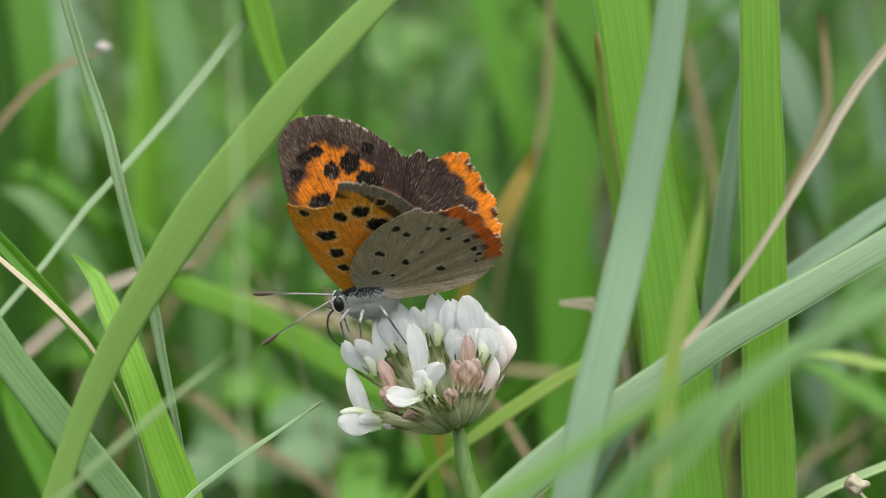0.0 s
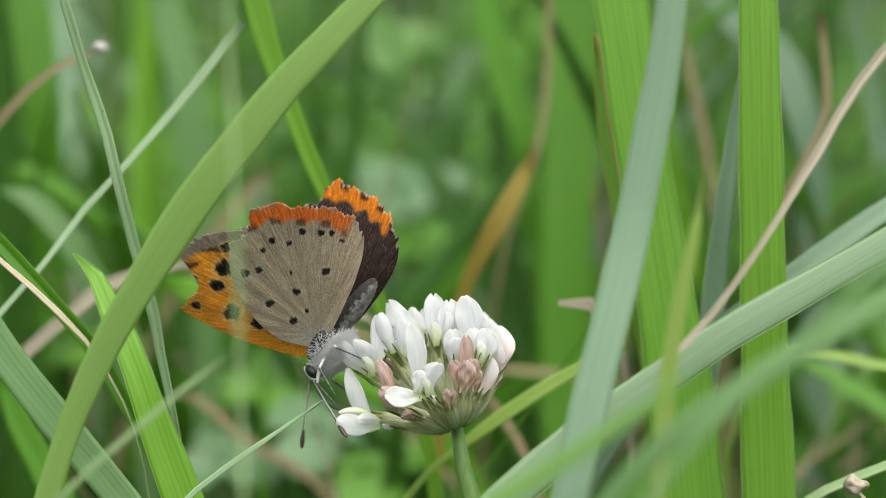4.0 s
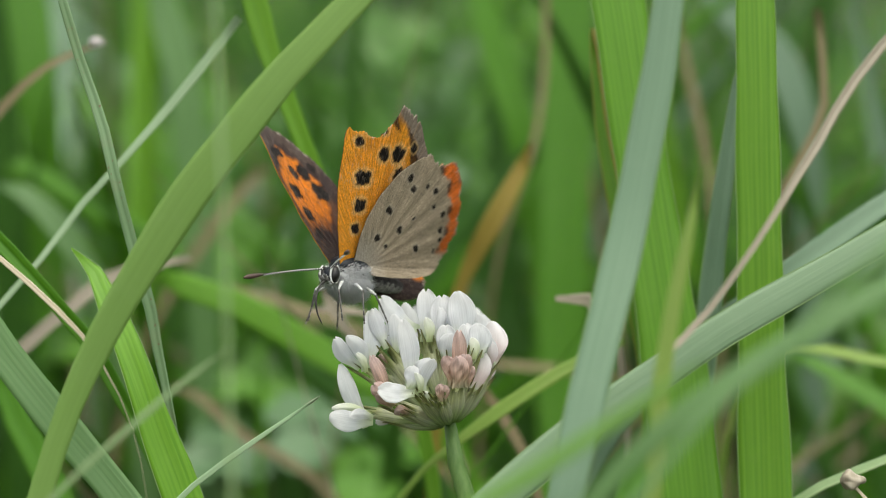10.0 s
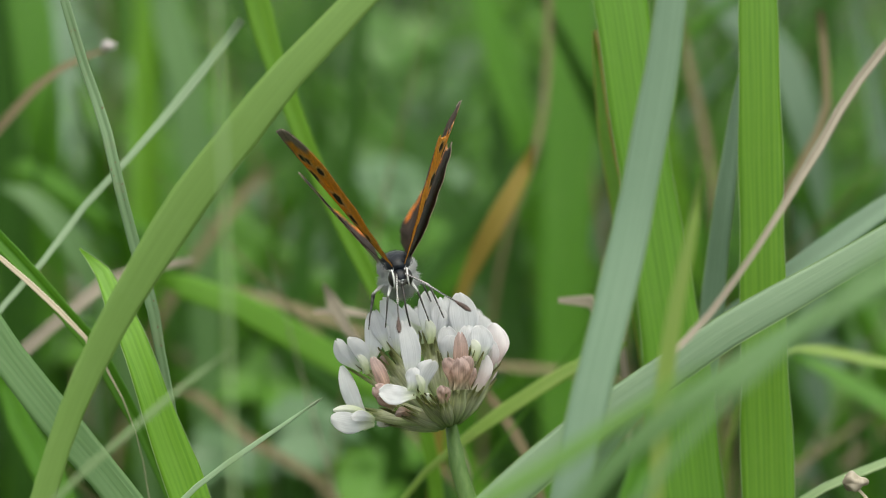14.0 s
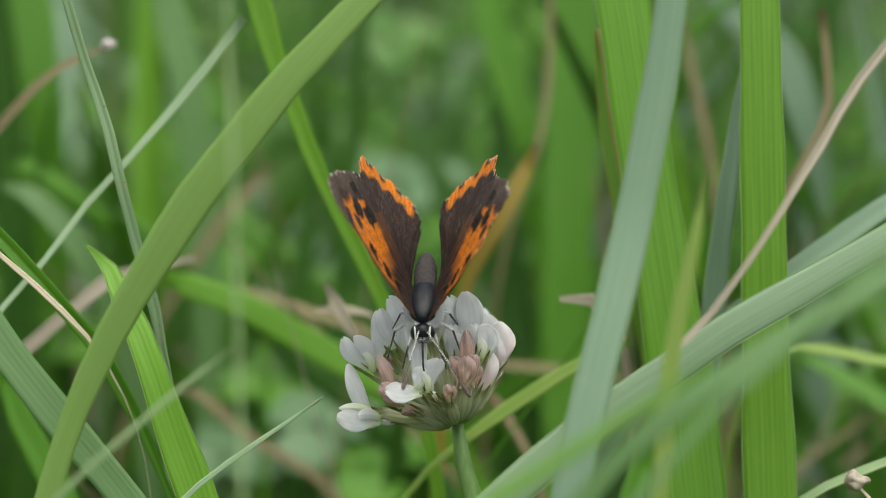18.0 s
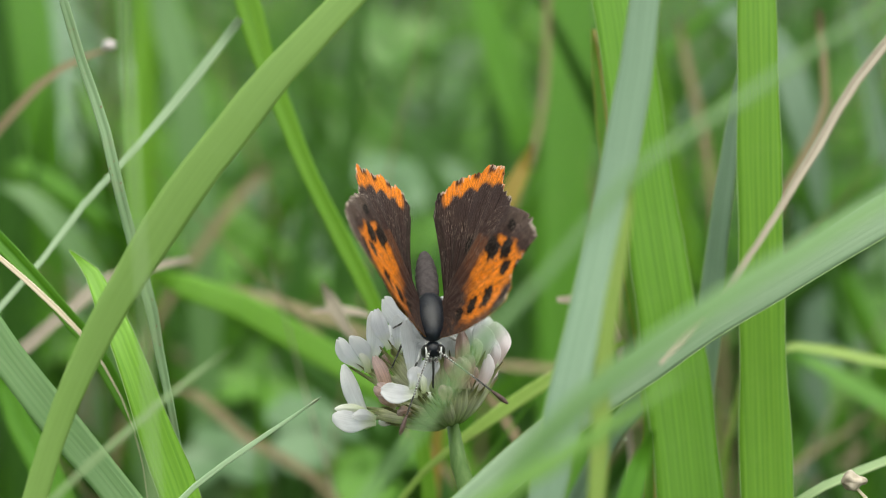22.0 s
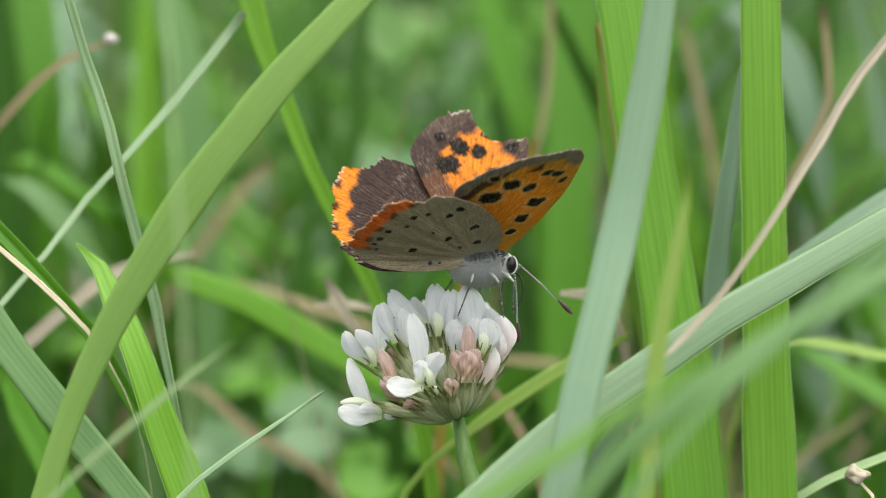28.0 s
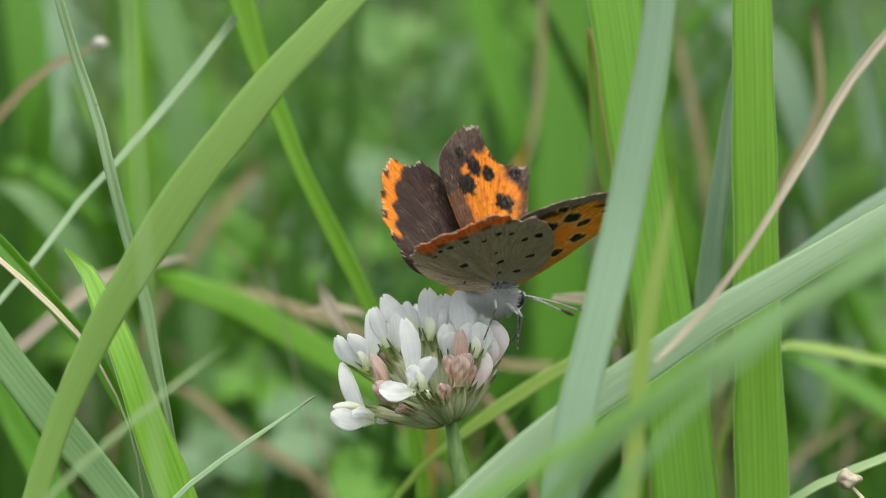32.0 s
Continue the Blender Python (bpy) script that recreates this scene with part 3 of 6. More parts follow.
blade("grass_plant", "bright green upright grass blade with ribbed veins", green_bright,
      [(28.2, 8.2, 189.2, 2.80), (28.4, 7.1, 181.6, 3.46), (28.6, 5.7, 171.6, 3.76), (28.8, 4.3, 161.5, 4.02), (29.0, 2.6, 149.4, 4.27), (29.4, 0.9, 137.2, 4.78), (29.6, 0.0, 131.3, 4.88), (31.8, -9.2, 65.7, 4.88), (33.2, -14.7, -3.0, 2.93)], edge='pale', fold=0.06)
blade("grass_plant", "broad dark green grass blade with fine veins", green_fresh,
      [(15.0, 14.0, 188.6, 4.43), (16.4, 12.7, 181.4, 5.00), (17.6, 11.4, 173.7, 5.10), (19.0, 10.1, 164.4, 5.10), (20.2, 8.9, 156.7, 5.20), (21.5, 7.6, 148.5, 5.82), (22.4, 6.3, 141.3, 6.12), (23.0, 5.0, 135.3, 6.22), (33.0, -6.0, 64.0, 5.50), (37.0, -9.0, -3.0, 3.30)], edge='pale', fold=0.08, ribs=0.8)
blade("grass_plant", "narrow blue-green folded grass blade with a pale edge", green_blue,
      [(28.0, 11.5, 176.8, 0.16), (27.2, 11.0, 173.2, 0.62), (26.6, 10.2, 167.5, 1.45), (25.9, 9.4, 161.9, 1.97), (25.4, 9.7, 156.6, 2.19), (25.0, 9.8, 150.2, 2.31), (24.8, 9.9, 143.8, 1.37), (24.7, 9.5, 134.2, 0.95), (24.0, 7.1, 67.1, 0.95), (23.6, 5.7, -3.0, 0.57)], edge='pale', fold=0.35)
blade("grass_plant", "long pale blue-green grass blade slanting across the stems", green_silver,
      [(43.8, -6.4, 164.8, 2.22), (37.7, -7.8, 161.5, 2.55), (30.5, -9.4, 157.7, 2.68), (24.6, -10.8, 154.6, 2.96), (17.8, -12.4, 150.3, 2.99), (13.0, -13.9, 147.4, 3.02), (8.3, -15.4, 143.8, 3.10), (4.0, -16.8, 140.4, 3.09), (-38.1, -47.9, 70.2, 3.09), (-63.4, -66.6, -3.0, 1.85)], edge='pale', fold=-0.04, key='slant_blade')
blade("grass_plant", "grey-green grass blade leaning across the stems", green_grey,
      [(51.6, -58.1, 177.2, 0.73), (40.7, -58.9, 171.8, 1.24), (29.7, -59.8, 165.6, 1.46), (24.3, -60.2, 162.6, 1.53), (19.9, -60.6, 159.9, 1.60), (14.8, -61.1, 156.3, 1.60), (11.3, -61.5, 153.0, 1.53), (9.0, -62.0, 149.8, 1.38), (7.5, -62.4, 146.9, 1.09), (-29.6, -72.7, 73.4, 1.09), (-51.8, -78.9, -3.0, 0.66)], fold=0.1, key='grey_blade')
blade("grass_plant", "green blade close by, leaning and strongly blurred", green_near,
      [(17.3, -64.0, 161.8, 0.11), (15.5, -64.4, 160.8, 0.48), (13.0, -64.8, 159.2, 0.80), (9.4, -65.2, 156.9, 0.96), (5.9, -65.6, 154.7, 1.06), (2.3, -66.0, 152.7, 1.06), (-40.0, -74.0, 73.0, 0.75), (-60.0, -80.0, -3.0, 0.45)], fold=0.05)
blade("grass_plant", "grey-green blade close by, swinging in the wind", green_grey,
      [(49.2, -62.0, 178.7, 0.23), (44.2, -62.5, 176.6, 0.47), (38.3, -63.0, 173.7, 0.63), (34.2, -63.5, 171.4, 0.70), (29.4, -64.0, 169.1, 0.70), (25.2, -64.5, 165.6, 0.70), (21.3, -65.0, 161.8, 0.70), (17.5, -65.5, 158.6, 0.70), (13.1, -66.0, 153.3, 0.65), (10.0, -66.5, 150.1, 0.61), (-16.0, -70.0, 70.0, 0.59), (-42.0, -74.0, -3.0, 0.33)], fold=0.05, key='gust_blade')
blade("dry_grass_plant", "dry straw-coloured grass stem bent over the green blades", straw,
      [(17.0, -28.0, 154.6, 0.25), (17.9, -26.7, 155.2, 0.48), (20.2, -25.3, 157.2, 0.54), (23.0, -24.0, 160.6, 0.48), (26.0, -22.7, 164.8, 0.52), (28.1, -21.3, 167.9, 0.65), (30.3, -20.0, 171.1, 0.78), (32.4, -18.7, 174.5, 0.81), (35.7, -17.3, 178.6, 0.78), (39.5, -16.0, 182.6, 0.72), (54.0, -6.0, 197.4, 0.65), (66.9, 3.1, 175.4, 0.65), (69.6, 4.1, 86.2, 0.58), (72.3, 5.2, -3.0, 0.52)], fold=0.5)
blade("dry_grass_plant", "faded straw-coloured stem blurred in the meadow", straw_brown,
      [(39.5, 43.1, 178.7, 0.77), (40.0, 42.3, 173.2, 0.82), (40.1, 41.6, 168.5, 0.88), (38.4, 41.1, 164.4, 0.88), (36.3, 40.6, 160.9, 0.88), (34.8, 41.7, 154.8, 0.77), (33.3, 42.3, 144.4, 0.66), (32.5, 43.7, 125.7, 0.61), (30.2, 48.4, 62.9, 0.61), (28.7, 51.2, -3.0, 0.36)], fold=0.3)
blade("grass_plant", "slender grey-green grass stem with brown streaks", stem_grey,
      [(-34.1, 0.6, 185.8, 0.59), (-32.8, 0.0, 181.4, 0.81), (-31.4, 0.3, 176.2, 0.89), (-29.6, -0.4, 171.1, 0.94), (-28.3, -1.2, 165.7, 0.98), (-26.9, -1.0, 159.7, 1.07), (-25.6, -1.6, 155.3, 1.11), (-24.8, -1.3, 150.2, 0.95), (-23.9, -1.9, 146.2, 0.69), (-23.0, -1.6, 141.0, 0.52), (-22.1, -1.6, 134.3, 0.43), (-13.1, -0.9, 67.2, 0.43), (-7.6, -0.5, -3.0, 0.26)], fold=0.3)
blade("grass_plant", "thin pale green grass blade with a cut tip", green_frost,
      [(-18.7, 15.9, 179.2, 0.79), (-21.9, 15.3, 175.0, 0.90), (-25.6, 14.6, 170.5, 0.74), (-29.7, 13.0, 165.8, 0.63), (-33.4, 12.4, 161.8, 0.63), (-36.4, 10.8, 157.7, 0.58), (-40.4, 9.2, 153.2, 0.57), (-44.4, 7.5, 148.5, 0.52), (-88.9, -18.8, 74.3, 0.52), (-115.7, -34.6, -3.0, 0.31)], fold=0.2)
blade("grass_plant", "green grass blade rising beside the clover head", green_bright,
      [(-19.0, 20.8, 185.4, 2.04), (-17.9, 20.9, 181.1, 2.37), (-16.3, 21.0, 175.1, 2.17), (-14.4, 21.1, 170.0, 1.85), (-12.2, 21.2, 164.3, 1.64), (-9.2, 21.4, 158.2, 1.64), (-6.4, 21.5, 152.4, 1.54), (-3.6, 21.6, 145.4, 1.55), (-1.1, 21.7, 135.8, 1.44), (-0.2, 21.8, 127.8, 1.34), (7.1, 28.5, 63.9, 1.39), (11.0, 32.6, -3.0, 0.84)], fold=0.3, key='rise_blade')
blade("grass_plant", "fresh green grass blade with a sharp tip among stems", green_bright,
      [(-33.0, 1.9, 159.2, 0.15), (-31.3, 0.8, 158.0, 1.10), (-29.9, -0.6, 155.6, 2.00), (-28.3, -2.0, 152.8, 2.29), (-26.8, -3.5, 149.5, 2.57), (-25.3, -4.1, 145.1, 2.97), (-23.2, -4.8, 139.7, 3.36), (-21.5, -5.5, 134.8, 3.46), (2.4, -15.0, 67.4, 3.46), (16.7, -20.7, -3.0, 2.08)], edge='pale', fold=0.18, key='fresh_blade')
blade("grass_plant", "blue-green grass blade leaning across the stems", green_grey,
      [(-40.4, -9.4, 157.5, 2.68), (-37.6, -10.0, 153.1, 2.97), (-34.2, -10.6, 148.7, 3.07), (-31.3, -11.1, 145.2, 3.07), (-28.0, -11.7, 141.3, 2.97), (-25.1, -12.2, 137.6, 2.87), (16.2, -21.9, 68.8, 2.87), (40.9, -27.7, -3.0, 1.72)], fold=0.1)
blade("grass_plant", "narrow dark green folded blade with a white dry edge", green_mid,
      [(-42.6, 3.0, 163.6, 1.31), (-39.7, 3.1, 160.2, 1.42), (-37.2, 3.2, 157.5, 1.42), (-34.8, 3.4, 154.5, 1.47), (-32.3, 3.5, 151.6, 1.48), (-30.3, 3.6, 148.4, 1.48), (-29.0, 3.8, 145.8, 1.43), (-27.4, 3.9, 142.7, 1.13), (-25.4, 4.0, 137.6, 0.72), (3.1, 25.5, -3.0, 0.43)], fold=0.55)
blade("dry_grass_plant", "thin pale dry straw lying along a green blade", straw_white,
      [(-41.2, 0.6, 160.8, 0.30), (-39.3, 0.7, 159.0, 0.40), (-37.1, 0.8, 157.1, 0.50), (-35.3, 1.0, 155.2, 0.45), (-33.5, 1.1, 153.5, 0.55), (-31.9, 1.2, 151.7, 0.40), (-30.9, 1.3, 150.3, 0.20), (-30.1, 1.5, 148.9, 0.20), (-29.3, 1.6, 147.4, 0.15), (-26.0, 6.5, 120.0, 0.20), (-14.0, 16.6, -3.0, 0.12)], fold=0.3)
blade("dry_grass_plant", "brown dry stalk with a pale seed tip, out of focus", straw_brown,
      [(-34.2, 36.6, 175.5, 0.40), (-37.2, 37.4, 174.5, 0.75), (-40.3, 38.2, 173.0, 0.93), (-43.0, 38.9, 170.8, 1.05), (-45.8, 39.5, 167.8, 1.17), (-55.0, 68.7, 159.6, 1.30), (-61.4, 88.9, 154.0, 1.30), (-66.1, 103.7, 132.0, 1.30), (-67.3, 107.4, 64.5, 1.30), (-68.4, 111.0, -3.0, 1.30)], fold=0.4, key='seed_stalk')
blade("dry_grass_plant", "tan dry grass blade curving through the meadow", straw,
      [(-25.7, 37.5, 153.3, 0.58), (-31.8, 37.3, 152.0, 1.17), (-34.7, 37.1, 151.0, 1.40), (-37.5, 35.8, 148.8, 1.28), (-40.4, 35.5, 146.5, 1.28), (-43.3, 35.1, 143.9, 1.28), (-45.7, 34.9, 141.9, 1.28), (-49.9, 35.2, 137.4, 1.17), (-91.2, 40.9, 68.7, 1.17), (-115.9, 44.3, -3.0, 0.70)], fold=0.3)
blade("grass_plant", "curved bright green grass blade blurred behind the stems", green_fresh,
      [(-30.2, 46.0, 150.3, 0.60), (-28.8, 47.0, 149.5, 2.19), (-25.3, 48.0, 148.1, 2.93), (-21.7, 49.0, 146.6, 3.06), (-16.3, 50.0, 143.2, 3.20), (-10.8, 51.0, 139.8, 3.16), (-5.3, 52.0, 136.4, 3.17), (1.0, 53.0, 130.5, 2.82), (4.1, 54.0, 123.2, 2.71), (33.0, 62.0, 62.6, 2.70), (49.0, 68.0, -3.0, 1.62)], fold=0.02, ribs=0.1)
blade("grass_plant", "thin pale green pointed blade tip in sharp focus", green_frost,
      [(-10.3, -7.7, 147.9, 0.10), (-12.8, -8.0, 146.2, 0.29), (-16.2, -8.3, 143.9, 0.44), (-19.1, -8.6, 141.9, 0.49), (-22.1, -8.9, 139.5, 0.53), (-25.0, -9.3, 136.3, 0.53), (-65.9, -18.9, 68.2, 0.53), (-90.4, -24.7, -3.0, 0.32)], tip='tan', fold=0.3, key='tip_blade')
blade("dry_grass_plant", "orange-yellow withering grass blade, softly blurred", orange,
      [(9.7, 46.1, 164.4, 0.30), (9.1, 45.8, 162.6, 1.32), (7.9, 45.5, 160.2, 1.92), (6.4, 45.1, 157.5, 2.16), (4.7, 45.7, 154.2, 2.05), (2.9, 47.2, 150.4, 1.58), (1.0, 48.2, 143.4, 1.22), (-0.9, 50.5, 124.0, 1.12), (-6.8, 58.0, 62.0, 1.12), (-10.3, 62.4, -3.0, 0.67)], fold=0.2)
blade("dry_grass_plant", "thin brown stem, softly blurred in the meadow", straw_brown,
      [(13.6, 82.6, 185.3, 0.61), (12.8, 81.6, 178.6, 0.68), (12.6, 80.5, 170.6, 0.74), (11.9, 79.6, 163.9, 0.74), (10.7, 78.9, 159.2, 0.68), (8.2, 79.5, 151.6, 0.61), (5.9, 82.7, 137.3, 0.62), (4.7, 88.1, 114.7, 0.64), (1.5, 101.9, 57.4, 0.64), (-0.4, 110.1, -3.0, 0.38)], fold=0.3)
blade("dry_grass_plant", "crumpled tan dry leaf low beside the clover", straw,
      [(-11.8, 26.3, 152.6, 0.28), (-11.3, 25.1, 151.8, 1.12), (-10.6, 26.0, 150.4, 1.46), (-9.9, 24.8, 149.0, 1.45), (-8.8, 25.5, 147.4, 0.67), (-5.3, 27.0, 143.2, 0.28), (0.9, 28.2, 137.7, 0.23), (3.0, 29.4, 131.6, 0.23), (3.2, 29.7, 126.8, 0.23), (6.4, 34.2, 63.4, 0.23), (8.3, 36.8, -3.0, 0.14)], fold=0.5)
blade("dry_grass_plant", "shrivelled tan dry leaf curling over another", straw,
      [(-12.8, 26.8, 149.5, 0.34), (-11.6, 27.9, 149.9, 1.13), (-10.0, 26.9, 149.7, 1.35), (-8.3, 26.9, 149.9, 1.01), (-6.9, 27.7, 148.6, 0.34), (-3.1, 29.0, 143.3, 0.23), (2.1, 29.9, 135.0, 0.23), (3.0, 29.7, 126.8, 0.23), (10.2, 28.6, 63.4, 0.23), (14.5, 27.9, -3.0, 0.14)], fold=0.6)
blade("dry_grass_plant", "small tan dry bud on a short stalk", straw_white,
      [(35.0, -6.7, 140.9, 0.20), (35.4, -6.7, 140.7, 0.88), (36.1, -6.8, 140.2, 1.32), (36.8, -6.9, 139.5, 0.88), (37.1, -7.0, 138.7, 0.39), (37.4, -7.3, 136.3, 0.34), (44.5, -16.9, 68.2, 0.34), (48.8, -22.7, -3.0, 0.21)], key='bud_stalk', fold=0.3)
blade("grass_plant", "pale green blade low in the grass", green_pale,
      [(43.9, 3.5, 141.3, 0.72), (40.2, 3.2, 139.6, 0.87), (36.2, 3.0, 138.1, 0.87), (32.6, 2.8, 136.3, 0.77), (29.5, 2.4, 133.8, 0.72), (-10.6, -7.0, 66.9, 0.72), (-34.7, -12.6, -3.0, 0.43)], fold=0.2)
blade("grass_plant", "broad green blade in the meadow, strongly blurred", green_mid,
      [(17.7, 110.2, 186.2, 5.15), (17.0, 108.3, 173.1, 6.33), (16.5, 106.4, 159.2, 6.77), (16.2, 104.3, 144.7, 6.77), (16.1, 101.8, 126.4, 6.63), (16.3, 99.2, 108.2, 6.48), (16.7, 91.6, 54.1, 6.48), (17.0, 87.0, -3.0, 3.89)], fold=0.1)
blade("grass_plant", "yellow-green curved grass stem below the clover", green_yellow,
      [(17.5, 14.6, 148.7, 0.54), (14.8, 14.4, 147.5, 1.07), (11.6, 14.2, 145.9, 1.28), (7.8, 13.9, 143.6, 1.39), (4.1, 13.5, 141.1, 1.18), (0.9, 13.2, 138.7, 0.75), (-1.6, 13.9, 136.3, 0.65), (-3.7, 14.5, 133.5, 0.65), (-5.1, 14.9, 129.5, 0.65), (-27.3, 22.2, 64.7, 0.65), (-40.6, 26.5, -3.0, 0.39)], fold=0.12)
blade("dry_grass_plant", "small curled tan dry leaf tip", straw,
      [(11.1, 17.1, 152.3, 0.54), (12.3, 17.2, 152.9, 1.08), (13.9, 17.1, 152.4, 1.30), (15.4, 18.0, 151.2, 1.19), (16.8, 18.6, 148.6, 0.93), (18.2, 19.4, 139.6, 0.66), (18.9, 20.3, 131.5, 0.66), (24.6, 27.4, 65.8, 0.66), (28.0, 31.7, -3.0, 0.40)], fold=0.3)
blade("grass_plant", "yellowish blurred blade beside the stems", green_olive,
      [(19.4, -36.0, 170.6, 0.12), (18.8, -36.7, 166.9, 0.75), (17.9, -37.3, 162.8, 1.08), (17.1, -38.0, 158.7, 1.24), (16.5, -38.7, 154.6, 1.33), (16.3, -39.3, 150.5, 1.33), (15.9, -40.0, 146.4, 1.33), (11.0, -50.0, 75.0, 0.90), (4.3, -63.0, -3.0, 0.50)], fold=0.1, key='yellow_blade')
blade("grass_plant", "thin green blade with a yellow withered edge", green_bright,
      [(14.4, 17.5, 178.1, 0.27), (14.8, 16.6, 173.3, 0.80), (15.4, 15.7, 168.0, 1.17), (16.3, 14.8, 163.3, 1.38), (17.2, 13.9, 158.1, 1.38), (18.9, 13.0, 149.6, 1.17), (19.5, 9.0, 120.0, 1.10), (24.2, -2.5, -3.0, 0.84)], edge='orange', fold=0.2)
blade("grass_plant", "arching yellow-green stem in the meadow", green_yellow,
      [(49.1, 31.0, 143.2, 1.03), (45.0, 31.1, 143.6, 1.26), (41.1, 31.2, 144.4, 1.38), (37.6, 31.2, 145.0, 1.26), (35.3, 31.3, 145.1, 0.92), (32.6, 32.1, 143.9, 0.69), (29.9, 33.1, 136.7, 0.58), (29.0, 33.9, 128.1, 0.58), (22.0, 40.1, 64.1, 0.58), (17.7, 43.8, -3.0, 0.35)], fold=0.3)
blade("grass_plant", "pale blue-green blade slanting through the meadow grass", green_blue,
      [(46.5, 14.8, 164.4, 2.12), (41.6, 14.4, 161.7, 2.23), (36.9, 14.0, 158.5, 2.23), (32.7, 13.6, 155.6, 2.12), (28.6, 14.1, 152.3, 2.03), (22.4, 15.3, 146.5, 1.94), (17.1, 16.4, 140.2, 1.84), (13.0, 18.3, 132.0, 1.76), (-20.5, 33.3, 66.0, 1.76), (-40.6, 42.3, -3.0, 1.05)], fold=0.2)
blade("grass_plant", "green grass blade leaning among the meadow grass", green_mid,
      [(42.1, 79.1, 136.2, 0.68), (45.5, 78.9, 134.5, 1.78), (50.3, 78.5, 131.8, 2.59), (55.7, 78.0, 128.4, 3.00), (94.2, 69.0, 64.2, 3.00), (117.4, 63.6, -3.0, 1.80)], fold=0.2)
blade("grass_plant", "grey-green grass blade, in the deep meadow", green_mid,
      [(-44.4, 28.2, 144.6, 1.70), (-42.7, 27.4, 139.0, 2.49), (-39.9, 26.7, 134.0, 2.83), (-37.1, 25.8, 127.8, 2.95), (-7.7, 16.8, 63.9, 2.95), (9.9, 11.4, -3.0, 1.77)], fold=0.2)
blade("grass_plant", "pale grass blade in the deep meadow", green_grey,
      [(-52.9, 78.5, 156.2, 0.41), (-49.6, 78.3, 155.2, 2.30), (-46.5, 78.0, 152.5, 2.84), (-43.5, 77.4, 148.5, 3.11), (-40.3, 78.2, 142.2, 2.99), (-37.4, 80.1, 130.8, 2.75), (-35.9, 83.1, 116.0, 2.65), (-30.1, 95.1, 58.0, 2.65), (-26.7, 102.3, -3.0, 1.59)], fold=0.2)
blade("dry_grass_plant", "tan dry stem, soft behind the clover", straw_brown,
      [(-21.2, 99.1, 156.3, 0.43), (-24.1, 98.8, 154.2, 1.23), (-27.7, 98.2, 149.9, 1.44), (-31.3, 97.5, 144.9, 1.23), (-35.6, 96.5, 137.8, 1.01), (-41.1, 97.8, 122.8, 0.95), (-43.7, 99.7, 111.9, 0.96), (-57.3, 109.4, 55.9, 0.96), (-65.4, 115.3, -3.0, 0.57)], fold=0.3)
blade("dry_grass_plant", "tan dry grass stem lying low in the meadow", straw_brown,
      [(-31.6, 71.8, 133.1, 0.40), (-28.3, 71.6, 131.8, 1.07), (-23.6, 71.0, 127.5, 1.20), (-19.0, 70.6, 124.9, 1.13), (-15.0, 70.3, 122.5, 1.07), (-10.9, 69.7, 117.9, 0.93), (24.4, 61.4, 59.0, 0.93), (45.7, 56.4, -3.0, 0.56)], fold=0.3)
blade("dry_grass_plant", "thin tan stem crossing near the clover", straw_brown,
      [(-24.4, 66.7, 145.9, 0.52), (-20.5, 66.6, 144.8, 1.04), (-15.9, 66.3, 143.2, 1.17), (-11.3, 66.1, 141.6, 1.04), (-6.8, 67.5, 139.3, 0.92), (1.1, 68.9, 137.1, 1.06), (7.7, 72.1, 135.4, 1.07), (14.6, 75.4, 134.3, 0.95), (22.9, 78.5, 131.8, 0.68), (26.0, 79.8, 116.8, 0.69), (37.7, 84.9, 58.4, 0.69), (44.7, 88.0, -3.0, 0.41)], fold=0.3)
blade("dry_grass_plant", "brown dry stem leaning beside the clover", straw_brown,
      [(3.8, 29.8, 142.0, 0.46), (5.5, 29.5, 139.8, 1.03), (7.5, 29.1, 136.6, 1.14), (9.2, 28.6, 133.5, 1.03), (10.3, 27.9, 128.4, 0.91), (24.8, 18.9, 64.2, 0.91), (33.4, 13.5, -3.0, 0.55)], fold=0.3)
blade("grass_plant", "green blade rising between stems", green_mid,
      [(16.2, -31.6, 150.1, 0.43), (15.8, -31.8, 148.8, 1.30), (14.9, -32.1, 146.7, 1.73), (14.1, -32.5, 143.7, 1.90), (-6.7, -42.6, 71.8, 1.90), (-19.1, -48.7, -3.0, 1.14)], fold=0.2)
blade("grass_plant", "pale green low blade crossing the straw", green_pale,
      [(-15.4, -38.0, 157.8, 0.12), (-17.1, -38.7, 156.5, 0.37), (-19.2, -39.3, 155.0, 0.41), (-22.0, -40.0, 152.6, 0.45), (-24.9, -40.7, 150.2, 0.45), (-27.7, -41.3, 147.6, 0.45), (-30.2, -42.0, 144.8, 0.45), (-70.0, -50.0, 63.0, 0.50), (-95.0, -55.0, -3.0, 0.30)], fold=0.2)
blade("grass_plant", "wide olive blade soft in the deep meadow", green_mid,
      [(4.4, 131.8, 181.2, 3.14), (6.8, 130.6, 172.7, 4.40), (9.1, 129.5, 164.9, 4.72), (11.5, 128.6, 158.7, 4.72), (13.9, 128.4, 145.2, 4.58), (16.6, 129.6, 104.5, 4.03), (20.0, 131.0, 52.2, 4.03), (22.1, 131.9, -3.0, 2.42)], fold=0.2)
